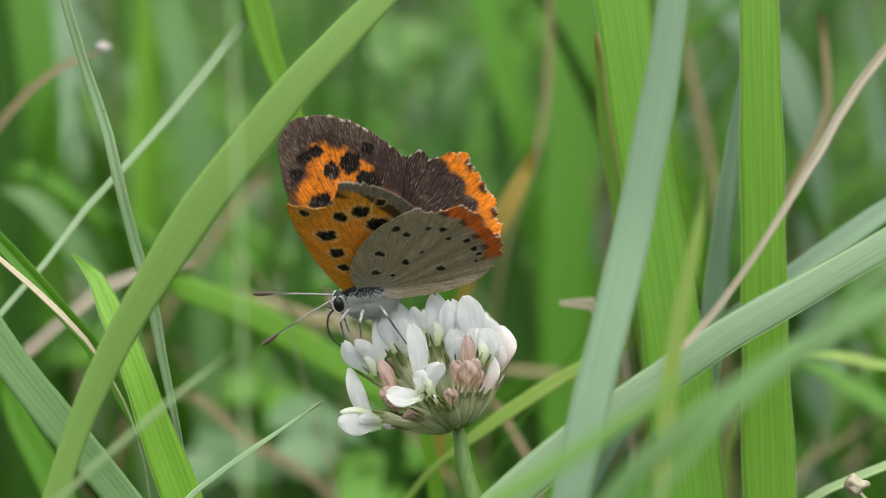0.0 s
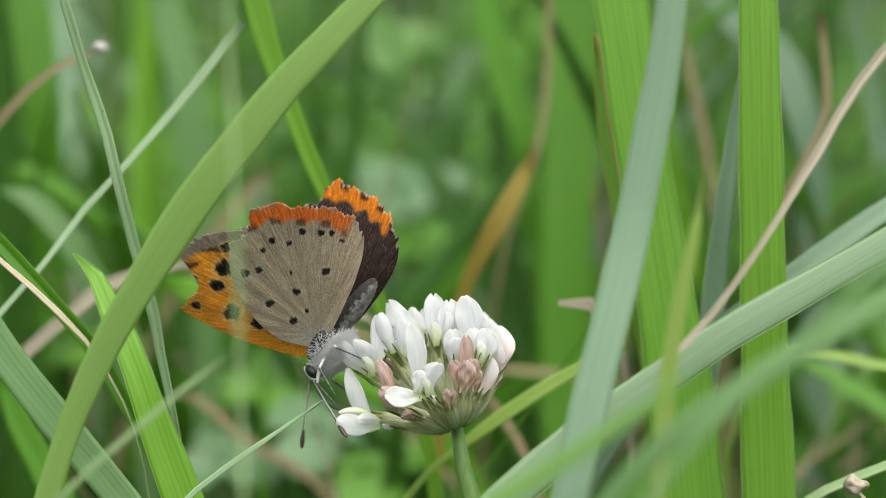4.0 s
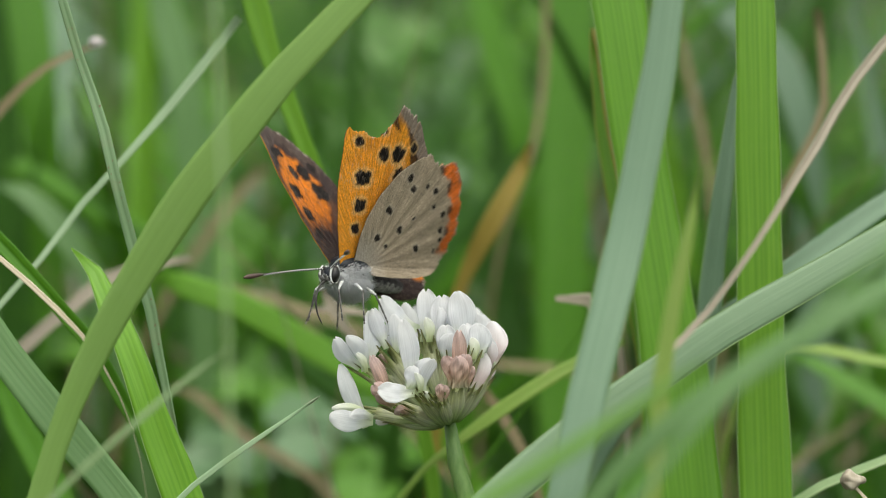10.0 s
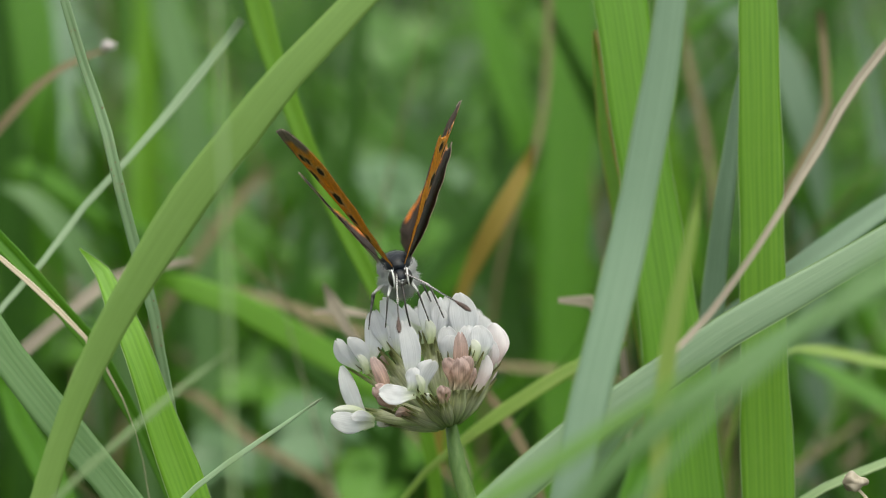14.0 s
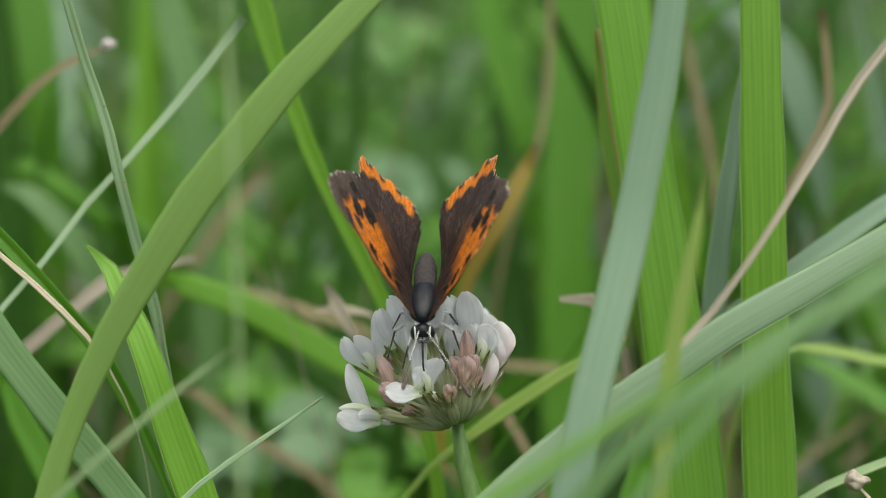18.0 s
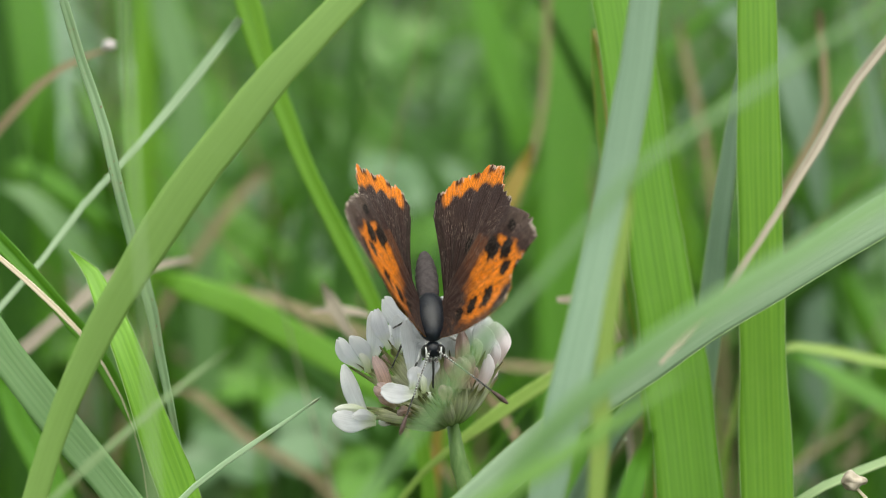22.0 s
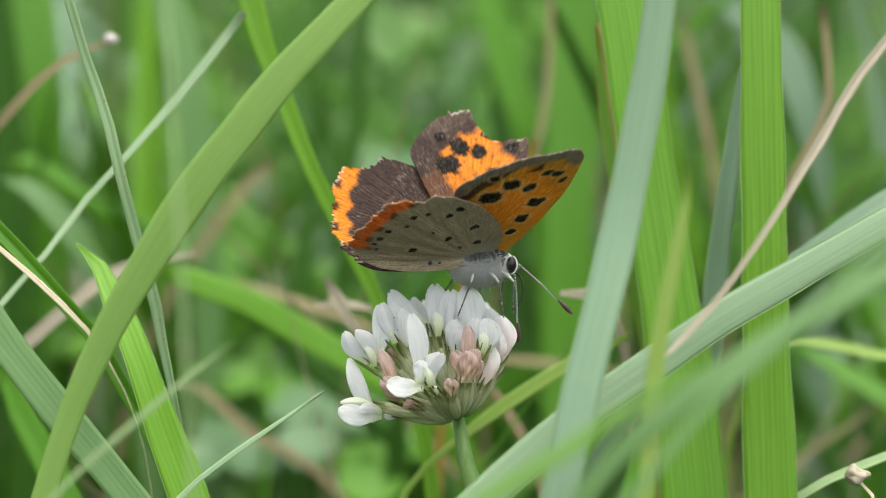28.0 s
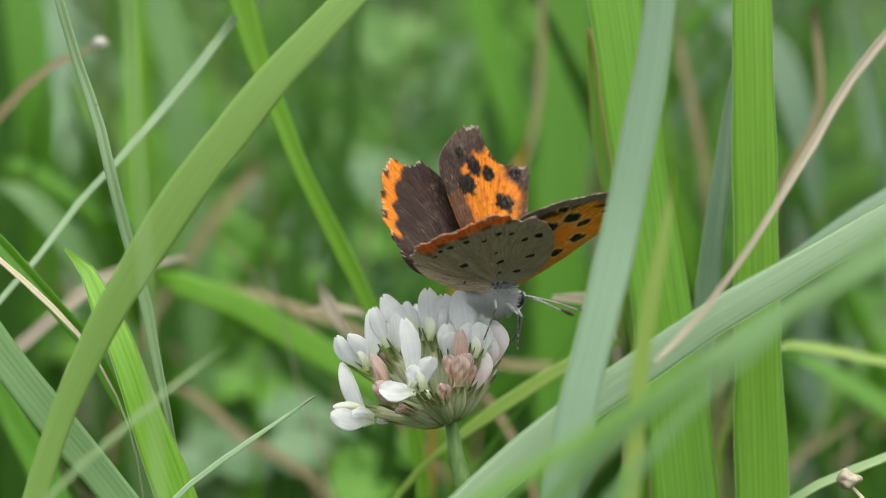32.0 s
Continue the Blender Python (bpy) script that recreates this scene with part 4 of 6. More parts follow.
blade("grass_plant", "green blade blurred beside the dry stalk", green_mid,
      [(-57.1, 123.2, 181.5, 5.37), (-55.5, 121.9, 172.4, 5.83), (-54.4, 120.7, 163.3, 5.37), (-53.8, 121.7, 146.1, 5.11), (-53.2, 122.9, 106.1, 4.74), (-52.5, 124.6, 53.1, 4.74), (-52.1, 125.6, -3.0, 2.84)], fold=0.1)
blade("grass_plant", "green-grey blade soft in the deep meadow", green_grey,
      [(-37.5, 112.8, 180.3, 2.98), (-36.0, 111.9, 174.4, 4.17), (-34.1, 111.0, 167.8, 4.46), (-32.5, 110.9, 155.1, 4.34), (-31.4, 113.0, 108.6, 3.83), (-30.1, 115.4, 54.3, 3.83), (-29.3, 116.8, -3.0, 2.30)], fold=0.1)
blade("grass_plant", "light blue-green blade among upright blades", green_blue,
      [(34.3, 116.4, 181.7, 3.76), (38.8, 115.4, 175.0, 4.21), (44.8, 114.7, 169.8, 4.51), (47.8, 113.7, 162.3, 4.51), (49.8, 114.9, 147.0, 4.25), (51.6, 116.3, 107.7, 3.87), (54.0, 118.2, 53.9, 3.87), (55.5, 119.3, -3.0, 2.32)], fold=0.1)
blade("grass_plant", "narrow brown-green blade, soft in the deep meadow", straw_brown,
      [(29.4, 91.5, 175.4, 0.70), (30.6, 90.6, 169.2, 0.98), (32.2, 89.6, 162.3, 1.12), (33.4, 88.7, 155.4, 0.98), (34.5, 88.7, 143.4, 0.91), (36.1, 89.8, 114.3, 0.86), (39.3, 91.9, 57.2, 0.86), (41.2, 93.1, -3.0, 0.51)], fold=0.3)

stalk = KEYED["seed_stalk"]
tip = np.array((-34.55, 36.57, 175.62)) - np.array(stalk.location) / MM
v, f = ball(*tip, 0.78, 0.5, 0.42, 14, 16, lambda c, w: (1 - 0.3 * c) * (1 + 0.22 * math.sin(5 * w + 2 * c)))
part("seed", v, f, seed_white, stalk, "pale fluffy seed")
bud = KEYED["bud_stalk"]
tip = np.array((35.86, -7.26, 140.42)) - np.array(bud.location) / MM
v, f = ball(*tip, 1.15, 0.7, 0.62, 22, 24, lambda c, w: (1 - 0.35 * c) * (1 + 0.30 * math.sin(2 * w + 4 * c) + 0.14 * math.sin(5 * w - 3 * c) + 0.08 * math.sin(11 * w)))
part("bud", v, f, straw, bud, "crumpled tan bud", uvs=[(0.5 * x, 0.5 * z) for x, y, z in v])

# ---- clover flower ----
HEAD = np.array((1.35, -2.12, 144.62))
clover = empty("white_clover", *(7.30, 0.43, 0.0))
tagged(clover, "white clover flower head with faded pink lower florets", "flower")
ORIGIN = np.array((7.30, 0.43, 0.0))
v, f = tube([(*(np.array(p[:3]) - ORIGIN), p[3]) for p in [(1.30, -1.63, 144.51, 0.50), (1.40, -1.81, 143.23, 0.73), (1.70, -2.07, 141.39, 0.75), (2.40, -2.84, 139.53, 0.75), (2.90, -3.08, 137.79, 0.77), (3.30, -3.57, 134.33, 0.80), (6.30, -1.57, 70.00, 0.80), (7.30, 0.43, -3.00, 0.90)]], 40, 12)
part("stem", v, f, clover_stem_green, clover, "ribbed green stem")
v, f = ball(*(HEAD - ORIGIN + (0, 0, 0.7)), 0.75, 0.75, 1.0)
part("receptacle", v, f, clover_stem_green, clover)


FLORET_COUNT = [0]
PETALS = {"white": ("petal", petal_white, ""), "pink": ("petal", petal_pink, "pink-tinged petal"), "keel": ("keel_petal", keel_cream, "cream keel petal"),
          "wither": ("withered_petal", wither, "shrivelled pink-brown petal"), "faint": ("withered_petal", petal_pink, "fading pink petal")}


def petal_mesh(base, tip, width, waist, bow, twist, seed, crumple):
    """A cupped petal from its claw to its rounded tip, widest past the middle, with real thickness."""
    rng = np.random.default_rng(seed)
    a, c = np.array(base) - ORIGIN, np.array(tip) - ORIGIN
    z = c - a
    length = np.linalg.norm(z)
    z = z / length
    face = np.array([0.0, -1.0, 0.25])
    nrm = face - z * z.dot(face)
    nrm /= np.linalg.norm(nrm)
    side = np.cross(z, nrm)
    tw = radians(twist)
    nrm, side = nrm * math.cos(tw) + side * math.sin(tw), side * math.cos(tw) - nrm * math.sin(tw)
    n, m, thick = 20, 13, 0.07
    ph = rng.uniform(0, 6.28, 4)
    fold, lip, point, lean = rng.uniform(-0.75, 0.05), rng.uniform(-1.2, 1.2), rng.uniform(0.46, 0.62), rng.uniform(-0.2, 0.2)
    verts, faces, uvs = [], [], []
    for s in (1, -1):
        for i in range(n + 1):
            u = i / n
            body = waist + (1 - waist) * math.sin(math.pi / 2 * min(1.0, max(0.0, (u - 0.1) / 0.5))) ** 2
            end = 1.0 if u < 0.62 else max(0.1, 1 - ((u - 0.62) / 0.385) ** 2.0) ** point
            w = width / 2 * body * end
            mid = a + z * length * u + side * bow * length * math.sin(math.pi * u) + nrm * length * 0.05 * math.sin(math.pi * u)
            for j in range(m):
                x = 2 * j / (m - 1) - 1
                wave = crumple * width * (0.10 * math.sin(9 * u + 4 * x + ph[0]) + 0.06 * math.sin(17 * u - 6 * x + ph[1]))
                wave += 0.16 * w * abs(x) ** 2.5 * u * math.sin(13 * u + ph[1] + (2.0 if x > 0 else 0.0)) * (1.0 if crumple < 0.3 else 0.5)
                ridge = -0.05 * width * math.exp(-(x * 4) ** 2) * (1.1 - u)
                dip = fold * w * (abs(x) - 0.4) + 0.18 * w * abs(x) ** 3 * lip + ridge + wave + 0.05 * width * math.sin(5 * u + ph[2]) * x
                notch = 0.05 * length * lip * math.exp(-(x * 3.2) ** 2) * max(0.0, (u - 0.75) / 0.25) ** 2 - 0.02 * length * abs(x) ** 3 * u ** 6
                verts.append(mid + z * (notch if notch < 0 else -notch) + side * (x * w + lean * width * u * u) + nrm * (dip + s * thick / 2))
                uvs.append((x * (0.5 + 0.5 * body) + ph[3], u))
    half = (n + 1) * m
    for i in range(n):
        for j in range(m - 1):
            k = (i * m + j, i * m + j + 1, (i + 1) * m + j + 1, (i + 1) * m + j)
            faces += [k, tuple(e + half for e in k[::-1])]
        for j in (0, m - 1):
            k = (i * m + j, (i + 1) * m + j, (i + 1) * m + j + half, i * m + j + half)
            faces.append(k if j == 0 else k[::-1])
    for j in range(m - 1):
        faces.append((n * m + j, n * m + j + 1, n * m + j + 1 + half, n * m + j + half))
    return verts, faces, uvs


def calyx_mesh(base, tip, width):
    """A ribbed tube, narrow at its stalk, with five pointed teeth, and the thin stalk to the head's middle."""
    a, c = np.array(base) - ORIGIN, np.array(tip) - ORIGIN
    z = c - a
    length = np.linalg.norm(z)
    z = z / length
    s = np.cross(z, (0.2, 0.9, 0.3))
    s /= np.linalg.norm(s)
    b = np.cross(z, s)
    n, sides = 12, 30
    verts, faces, uvs = [], [], []
    for inner in (0, 1):
        for i in range(n + 1):
            u = i / n
            for k in range(sides):
                w = 2 * math.pi * k / sides
                r = width / 2 * (0.34 + 0.66 * math.sin(math.pi * min(1, 0.12 + u * 0.62)) ** 1.3) * (1 + 0.09 * math.cos(10 * w)) - 0.12 * inner
                tooth = (abs(math.cos(2.5 * w)) ** 5) * length * 0.40 * max(0.0, (u - 0.75) / 0.25)
                flare = 1 + 0.10 * max(0.0, (u - 0.8) / 0.2) * abs(math.cos(2.5 * w)) ** 3
                verts.append(a + (s * math.cos(w) + b * math.sin(w)) * r * flare + z * (u * length * 0.86 + tooth))
                uvs.append((w * 0.5, u * (0.78 + 0.22 * abs(math.cos(2.5 * w)) ** 2)))
    off = (n + 1) * sides
    for i in range(n):
        for k in range(sides):
            j = (k + 1) % sides
            q = (i * sides + k, i * sides + j, (i + 1) * sides + j, (i + 1) * sides + k)
            faces += [q, tuple(e + off for e in q[::-1])]
    for k in range(sides):
        j = (k + 1) % sides
        faces.append((n * sides + k, n * sides + j, n * sides + j + off, n * sides + k + off))
    faces.append(tuple(range(sides))[::-1])
    h = HEAD - ORIGIN
    sv, sf = tube([(*h, 0.32), (*(h * 0.5 + a * 0.5 + (0, 0, 0.1)), 0.28), (*a, width * 0.17), (*(a + z * 0.4), width * 0.17)], 8, 8)
    faces += [tuple(e + len(verts) for e in q) for q in sf]
    return verts + sv, faces, uvs + [(0.3 * k, 0.0) for k in range(len(sv))]


def floret(kind, base, tip, width, petals):
    """One floret: its calyx with the petals that rise from it."""
    FLORET_COUNT[0] += 1
    v, f, uv = calyx_mesh(base, tip, width)
    ob = part("floret", v, f, calyx_green, clover, "faded floret" if kind == "faded" else "", uvs=uv)
    for i, (what, a, c, w, waist, bow, twist) in enumerate(petals):
        w *= 0.85 if what == "keel" else 1.14
        name, mat, label = PETALS[what]
        v, f, uv = petal_mesh(a, c, w, waist, bow, twist, 100 * FLORET_COUNT[0] + i, 0.45 if what == "wither" else 0.12)
        part(name, v, f, mat, ob, label, uvs=uv)


floret("fresh", (-1.06, -2.23, 145.66), (-6.16, -3.00, 149.14), 1.18,
       [("white", (-5.99, -2.95, 149.51), (-5.95, -1.75, 154.47), 1.63, 0.45, 0.1, 10),
        ("white", (-6.42, -3.44, 149.61), (-8.67, -3.65, 152.41), 1.37, 0.5, -0.1, -15),
        ("white", (-6.06, -3.86, 149.49), (-7.61, -4.62, 152.70), 1.29, 0.5, 0.12, 5),
        ("keel", (-5.96, -4.08, 149.34), (-6.80, -4.44, 151.14), 0.83, 0.6, 0.1, 0)])
floret("fresh", (-0.85, -2.85, 144.80), (-5.88, -3.49, 145.65), 1.11,
       [("white", (-5.86, -3.67, 144.39), (-8.21, -3.19, 149.98), 1.33, 0.62, -0.05, 8),
        ("white", (-5.37, -4.27, 145.14), (-9.18, -5.02, 145.57), 1.67, 0.5, -0.08, 8),
        ("keel", (-5.56, -4.02, 145.51), (-9.01, -4.53, 146.16), 0.95, 0.6, 0.1, -10),
        ("white", (-5.45, -4.64, 145.41), (-7.39, -5.59, 145.84), 0.87, 0.6, 0.1, 0)])
floret("fresh", (0.75, -3.87, 144.75), (-1.24, -7.70, 148.05), 1.25,
       [("white", (-2.09, -8.01, 148.68), (-2.85, -7.77, 154.73), 1.55, 0.5, 0.06, 0),
        ("white", (-1.66, -8.64, 148.53), (-4.83, -9.95, 149.28), 1.63, 0.5, -0.1, 15),
        ("white", (-1.16, -8.62, 148.67), (-0.38, -9.02, 151.57), 1.59, 0.55, -0.12, -18),
        ("white", (-2.02, -9.00, 148.88), (-2.11, -8.92, 150.84), 1.29, 0.6, 0.1, 10),
        ("keel", (-1.23, -8.85, 148.47), (-1.45, -9.10, 150.31), 0.81, 0.6, 0.1, 0)])
floret("fresh", (-0.10, -2.72, 145.76), (-3.73, -2.79, 150.64), 1.83,
       [("white", (-4.07, -2.71, 151.21), (-5.30, -1.91, 154.73), 1.25, 0.5, -0.06, 12),
        ("white", (-3.40, -3.26, 150.92), (-3.72, -2.98, 154.33), 1.18, 0.5, 0.06, -14),
        ("white", (-3.13, -2.33, 150.36), (-4.07, -3.05, 152.42), 0.95, 0.6, 0.1, 0)])
floret("fresh", (0.99, -2.72, 145.76), (-0.37, -2.17, 151.49), 1.91,
       [("white", (-1.42, -1.50, 152.63), (-4.93, -1.22, 155.35), 1.72, 0.5, -0.1, 10),
        ("white", (-0.84, -2.53, 151.75), (-1.00, -1.49, 156.30), 1.75, 0.45, 0.06, 0),
        ("white", (-0.18, -2.73, 151.79), (0.33, -2.49, 154.92), 1.25, 0.5, 0.05, -12),
        ("keel", (-0.46, -3.13, 151.86), (-0.65, -3.22, 154.08), 1.10, 0.6, 0.08, 0)])
floret("fresh", (1.42, -2.18, 146.04), (1.45, -0.72, 151.03), 1.61,
       [("white", (1.44, -2.59, 151.38), (0.87, -2.15, 155.92), 2.13, 0.45, -0.06, 8),
        ("white", (2.38, -3.43, 151.14), (1.58, -2.51, 156.21), 2.24, 0.42, 0.08, -6),
        ("white", (2.78, -1.58, 151.39), (2.60, -0.25, 155.04), 1.60, 0.5, 0.06, -14)])
floret("fresh", (1.62, -1.19, 145.84), (3.20, 0.73, 150.58), 1.15,
       [("pink", (3.39, 0.89, 151.72), (2.97, 1.76, 154.98), 0.97, 0.5, -0.05, 0),
        ("white", (3.82, 1.35, 150.66), (4.27, 1.95, 153.50), 1.78, 0.5, 0.06, -8)])
floret("fresh", (1.89, -3.70, 145.97), (3.34, -5.30, 150.73), 1.59,
       [("white", (3.11, -5.28, 150.91), (2.59, -4.68, 153.76), 1.58, 0.5, 0.06, 10),
        ("white", (3.76, -5.49, 150.85), (3.71, -5.07, 153.83), 1.73, 0.5, 0.1, -12),
        ("white", (4.15, -4.69, 150.80), (4.40, -4.33, 153.38), 1.36, 0.5, 0.05, -25),
        ("keel", (3.36, -6.09, 150.87), (3.28, -6.03, 152.76), 1.05, 0.6, 0.1, 0)])
floret("fresh", (2.28, -2.75, 145.58), (4.68, -2.47, 149.32), 1.45,
       [("pink", (4.77, -2.46, 149.42), (5.48, -1.70, 153.38), 1.98, 0.5, 0.08, -10),
        ("white", (4.94, -3.22, 149.76), (4.84, -3.05, 152.42), 1.59, 0.5, -0.05, 10),
        ("pink", (4.56, -3.65, 149.55), (5.02, -3.91, 152.00), 1.14, 0.55, 0.05, 0)])
floret("fresh", (1.15, 0.25, 145.34), (-0.87, 4.75, 150.44), 1.35,
       [("white", (-0.87, 4.75, 150.44), (-1.86, 6.21, 153.58), 1.77, 0.5, 0.06, 0),
        ("white", (-0.48, 4.39, 150.70), (-0.28, 5.44, 153.91), 1.57, 0.5, 0.06, 10)])
floret("fresh", (1.54, 0.74, 145.24), (2.28, 5.71, 150.07), 1.36,
       [("white", (2.08, 5.71, 150.07), (1.89, 7.22, 153.62), 1.97, 0.5, 0.06, 0),
        ("white", (2.67, 5.22, 150.15), (3.67, 6.67, 153.31), 1.65, 0.5, 0.06, 10)])
floret("fresh", (0.57, -0.27, 145.25), (-2.63, 3.58, 149.26), 1.35,
       [("white", (-2.63, 3.58, 149.26), (-3.62, 5.03, 152.38), 1.68, 0.5, 0.06, 0)])
floret("fresh", (0.28, -1.27, 145.27), (-2.98, 0.57, 149.43), 1.34,
       [("white", (-2.98, 0.57, 149.43), (-2.31, 1.79, 154.51), 1.85, 0.5, 0.06, 0),
        ("white", (-3.37, 1.12, 149.72), (-4.35, 2.04, 152.70), 1.16, 0.5, -0.06, 0)])
floret("fresh", (0.95, -0.76, 145.36), (0.50, 1.72, 150.40), 1.35,
       [("white", (0.30, 1.75, 150.59), (0.11, 2.76, 154.94), 1.94, 0.5, 0.06, 0),
        ("white", (0.88, 1.94, 150.55), (2.44, 2.88, 154.33), 1.79, 0.5, -0.06, 0)])
floret("fresh", (1.92, -0.76, 145.36), (3.60, 1.56, 149.24), 1.35,
       [("white", (3.40, 1.56, 149.24), (4.96, 2.19, 152.28), 1.55, 0.5, 0.06, 0),
        ("white", (3.20, 1.16, 149.32), (3.60, 2.10, 153.08), 1.74, 0.5, -0.06, 0)])
floret("fresh", (1.51, -3.21, 145.87), (0.86, -3.85, 150.26), 1.33,
       [("white", (0.86, -3.85, 150.26), (0.71, -3.90, 153.53), 1.59, 0.5, 0.06, 0),
        ("white", (1.14, -4.15, 150.32), (1.42, -4.40, 152.85), 1.32, 0.5, -0.06, 0)])
floret("faded", (1.49, -4.31, 145.23), (1.93, -7.07, 148.97), 1.74,
       [("wither", (1.78, -7.61, 148.70), (2.05, -7.51, 153.69), 1.15, 0.5, 0.04, 0),
        ("wither", (1.59, -8.20, 148.81), (1.18, -8.40, 151.68), 1.30, 0.6, 0.06, 15),
        ("wither", (2.33, -8.20, 148.81), (2.47, -8.19, 151.74), 1.48, 0.6, -0.06, -15),
        ("wither", (1.99, -8.80, 148.84), (1.91, -9.00, 151.70), 1.44, 0.6, 0.06, 0),
        ("wither", (2.71, -7.22, 148.62), (3.27, -7.15, 150.50), 0.93, 0.6, -0.06, -20)])
floret("faded", (0.37, -3.87, 144.75), (-3.55, -6.36, 146.83), 1.40,
       [("wither", (-4.01, -6.83, 147.02), (-5.38, -6.62, 151.39), 1.05, 0.5, 0.04, 0),
        ("wither", (-3.63, -7.21, 147.19), (-5.20, -7.56, 149.07), 1.38, 0.6, 0.06, 10),
        ("wither", (-3.44, -7.63, 147.09), (-4.91, -8.08, 148.22), 1.30, 0.6, 0.06, -10),
        ("wither", (-4.30, -6.29, 148.05), (-5.04, -6.12, 150.69), 0.75, 0.6, 0.05, 0)])
floret("faded", (1.22, -4.59, 145.00), (0.62, -8.16, 147.67), 1.13,
       [("wither", (0.62, -8.56, 147.66), (0.33, -8.75, 149.21), 0.89, 0.6, 0.05, 0),
        ("wither", (0.77, -8.37, 147.62), (0.94, -8.57, 149.08), 0.67, 0.6, 0.05, 0)])
floret("faded", (1.89, -3.34, 144.93), (3.49, -5.17, 148.12), 1.33,
       [("faint", (3.49, -5.47, 148.08), (4.46, -5.23, 151.28), 1.32, 0.6, 0.05, 0)])
floret("faded", (0.56, -3.41, 144.45), (-2.24, -6.44, 146.27), 1.14,
       [("wither", (-2.14, -6.73, 146.33), (-3.44, -7.28, 146.73), 0.82, 0.6, 0.05, 0)])
floret("faded", (0.28, -2.44, 144.15), (-3.53, -2.11, 144.68), 1.15,
       [("faint", (-3.43, -2.11, 144.68), (-5.25, -2.11, 144.68), 0.88, 0.6, 0.05, 0)])
floret("faded", (-0.01, -2.77, 145.39), (-4.27, -2.46, 149.42), 1.60,
       [("wither", (-4.27, -2.87, 149.40), (-4.79, -2.88, 150.75), 0.76, 0.6, 0.05, 0)])
floret("faded", (2.10, -1.35, 144.70), (4.37, 1.29, 147.32), 1.34,
       [("faint", (4.37, 1.29, 147.32), (4.98, 2.54, 149.06), 1.16, 0.6, 0.05, 0)])
floret("faded", (1.13, -3.81, 145.22), (-0.45, -8.55, 147.75), 1.06,
       [("keel", (-0.45, -8.75, 147.79), (-0.82, -9.04, 148.60), 0.56, 0.6, 0.05, 0)])

# ---- butterfly ----
FORE_R = [(1.75, -0.35), (2.75, 1.45), (3.75, 3.55), (4.65, 5.9), (5.3, 8.5), (5.5, 11.2), (5.2, 13.6), (4.3, 14.8), (2.9, 15.2), (0.7, 14.9), (-1.4, 13.9), (-3.4, 12.4), (-4.7, 10.9), (-5.2, 9.7), (-4.8, 8.0), (-3.6, 4.6), (-1.2, 0.4)]
FORE_L = [(1.75, -0.35), (2.75, 1.45), (3.75, 3.55), (4.65, 5.9), (5.3, 8.5), (5.4, 11.2), (4.4, 11.3), (3.2, 11.2), (2.4, 11.6), (1.5, 13.2), (0.7, 14.8), (-0.6, 14.4), (-1.6, 13.9), (-3.4, 12.4), (-4.7, 10.9), (-5.2, 9.7), (-4.8, 8.0), (-3.6, 4.6), (-1.2, 0.4)]
HIND = [(0.5, 0.2), (0.7, 3.2), (-0.6, 6.4), (-3.0, 9.0), (-5.4, 10.3), (-6.8, 10.6), (-7.6, 9.9), (-8.4, 9.8), (-9.7, 10.3), (-10.9, 9.3), (-11.7, 7.6), (-12.4, 5.6), (-12.9, 3.6), (-12.5, 1.3), (-11.4, 0.25), (-10.0, -0.3), (-8.0, -0.6), (-5.4, -0.7), (-3.2, -0.7), (-1.5, -0.6)]
FORE_SPOTS = [(4.28, 10.23, 0.41, 1.00), (1.23, 9.97, 0.57, 1.10), (-0.50, 10.42, 0.74, 1.00), (-1.85, 8.56, 0.90, 0.90), (2.56, 7.39, 0.78, 0.85), (1.88, 5.03, 0.61, 1.00), (1.48, 3.01, 0.45, 1.00), (-2.22, 11.50, 0.41, 1.00)] + [(2.4, 11.9, 0.55, 0.8), (3.4, 11.5, 0.5, 0.8)]
HIND_SPOTS = [(-4.06, 8.26, 0.41, 1.00), (-4.83, 7.29, 0.33, 1.00), (-6.68, 7.68, 0.25, 1.00), (-7.90, 7.30, 0.33, 1.00), (-8.25, 5.83, 0.27, 1.00), (-9.74, 5.25, 0.33, 1.00), (-10.21, 3.72, 0.33, 1.00), (-10.52, 2.86, 0.25, 1.00), (-10.14, 1.75, 0.25, 0.80), (-2.21, 5.21, 0.41, 0.85), (-4.22, 3.51, 0.37, 0.85), (-7.03, 1.95, 0.37, 1.00), (-1.48, 2.67, 0.37, 1.00), (-2.80, 1.97, 0.20, 1.00), (-5.76, 4.70, 0.16, 1.50)]
ORANGE, BROWN, GREY, RED = (0.76, 0.23, 0.020), (0.050, 0.032, 0.029), (0.41, 0.33, 0.24), (0.70, 0.15, 0.012)
BLACK, DUSK = (0.012, 0.010, 0.009), (0.26, 0.21, 0.17)


def step(x, edge, soft):
    return np.clip((x - edge) / soft + 0.5, 0, 1)


def blend(col, new_col, k):
    return col * (1 - k[:, None]) + np.array(new_col) * k[:, None]


def rough(s, r, f, seed):
    """Smooth irregularity over the wing."""
    g = np.random.default_rng(seed).uniform(0, 6.28, 8)
    return (np.sin(f * s + 0.7 * f * r + g[0]) + np.sin(1.7 * f * r - 0.9 * f * s + g[1]) + np.sin(2.9 * f * s + g[2] + 1.3 * f * r) * 0.6 + np.sin(4.3 * f * r - 3.1 * f * s + g[3]) * 0.5) / 3


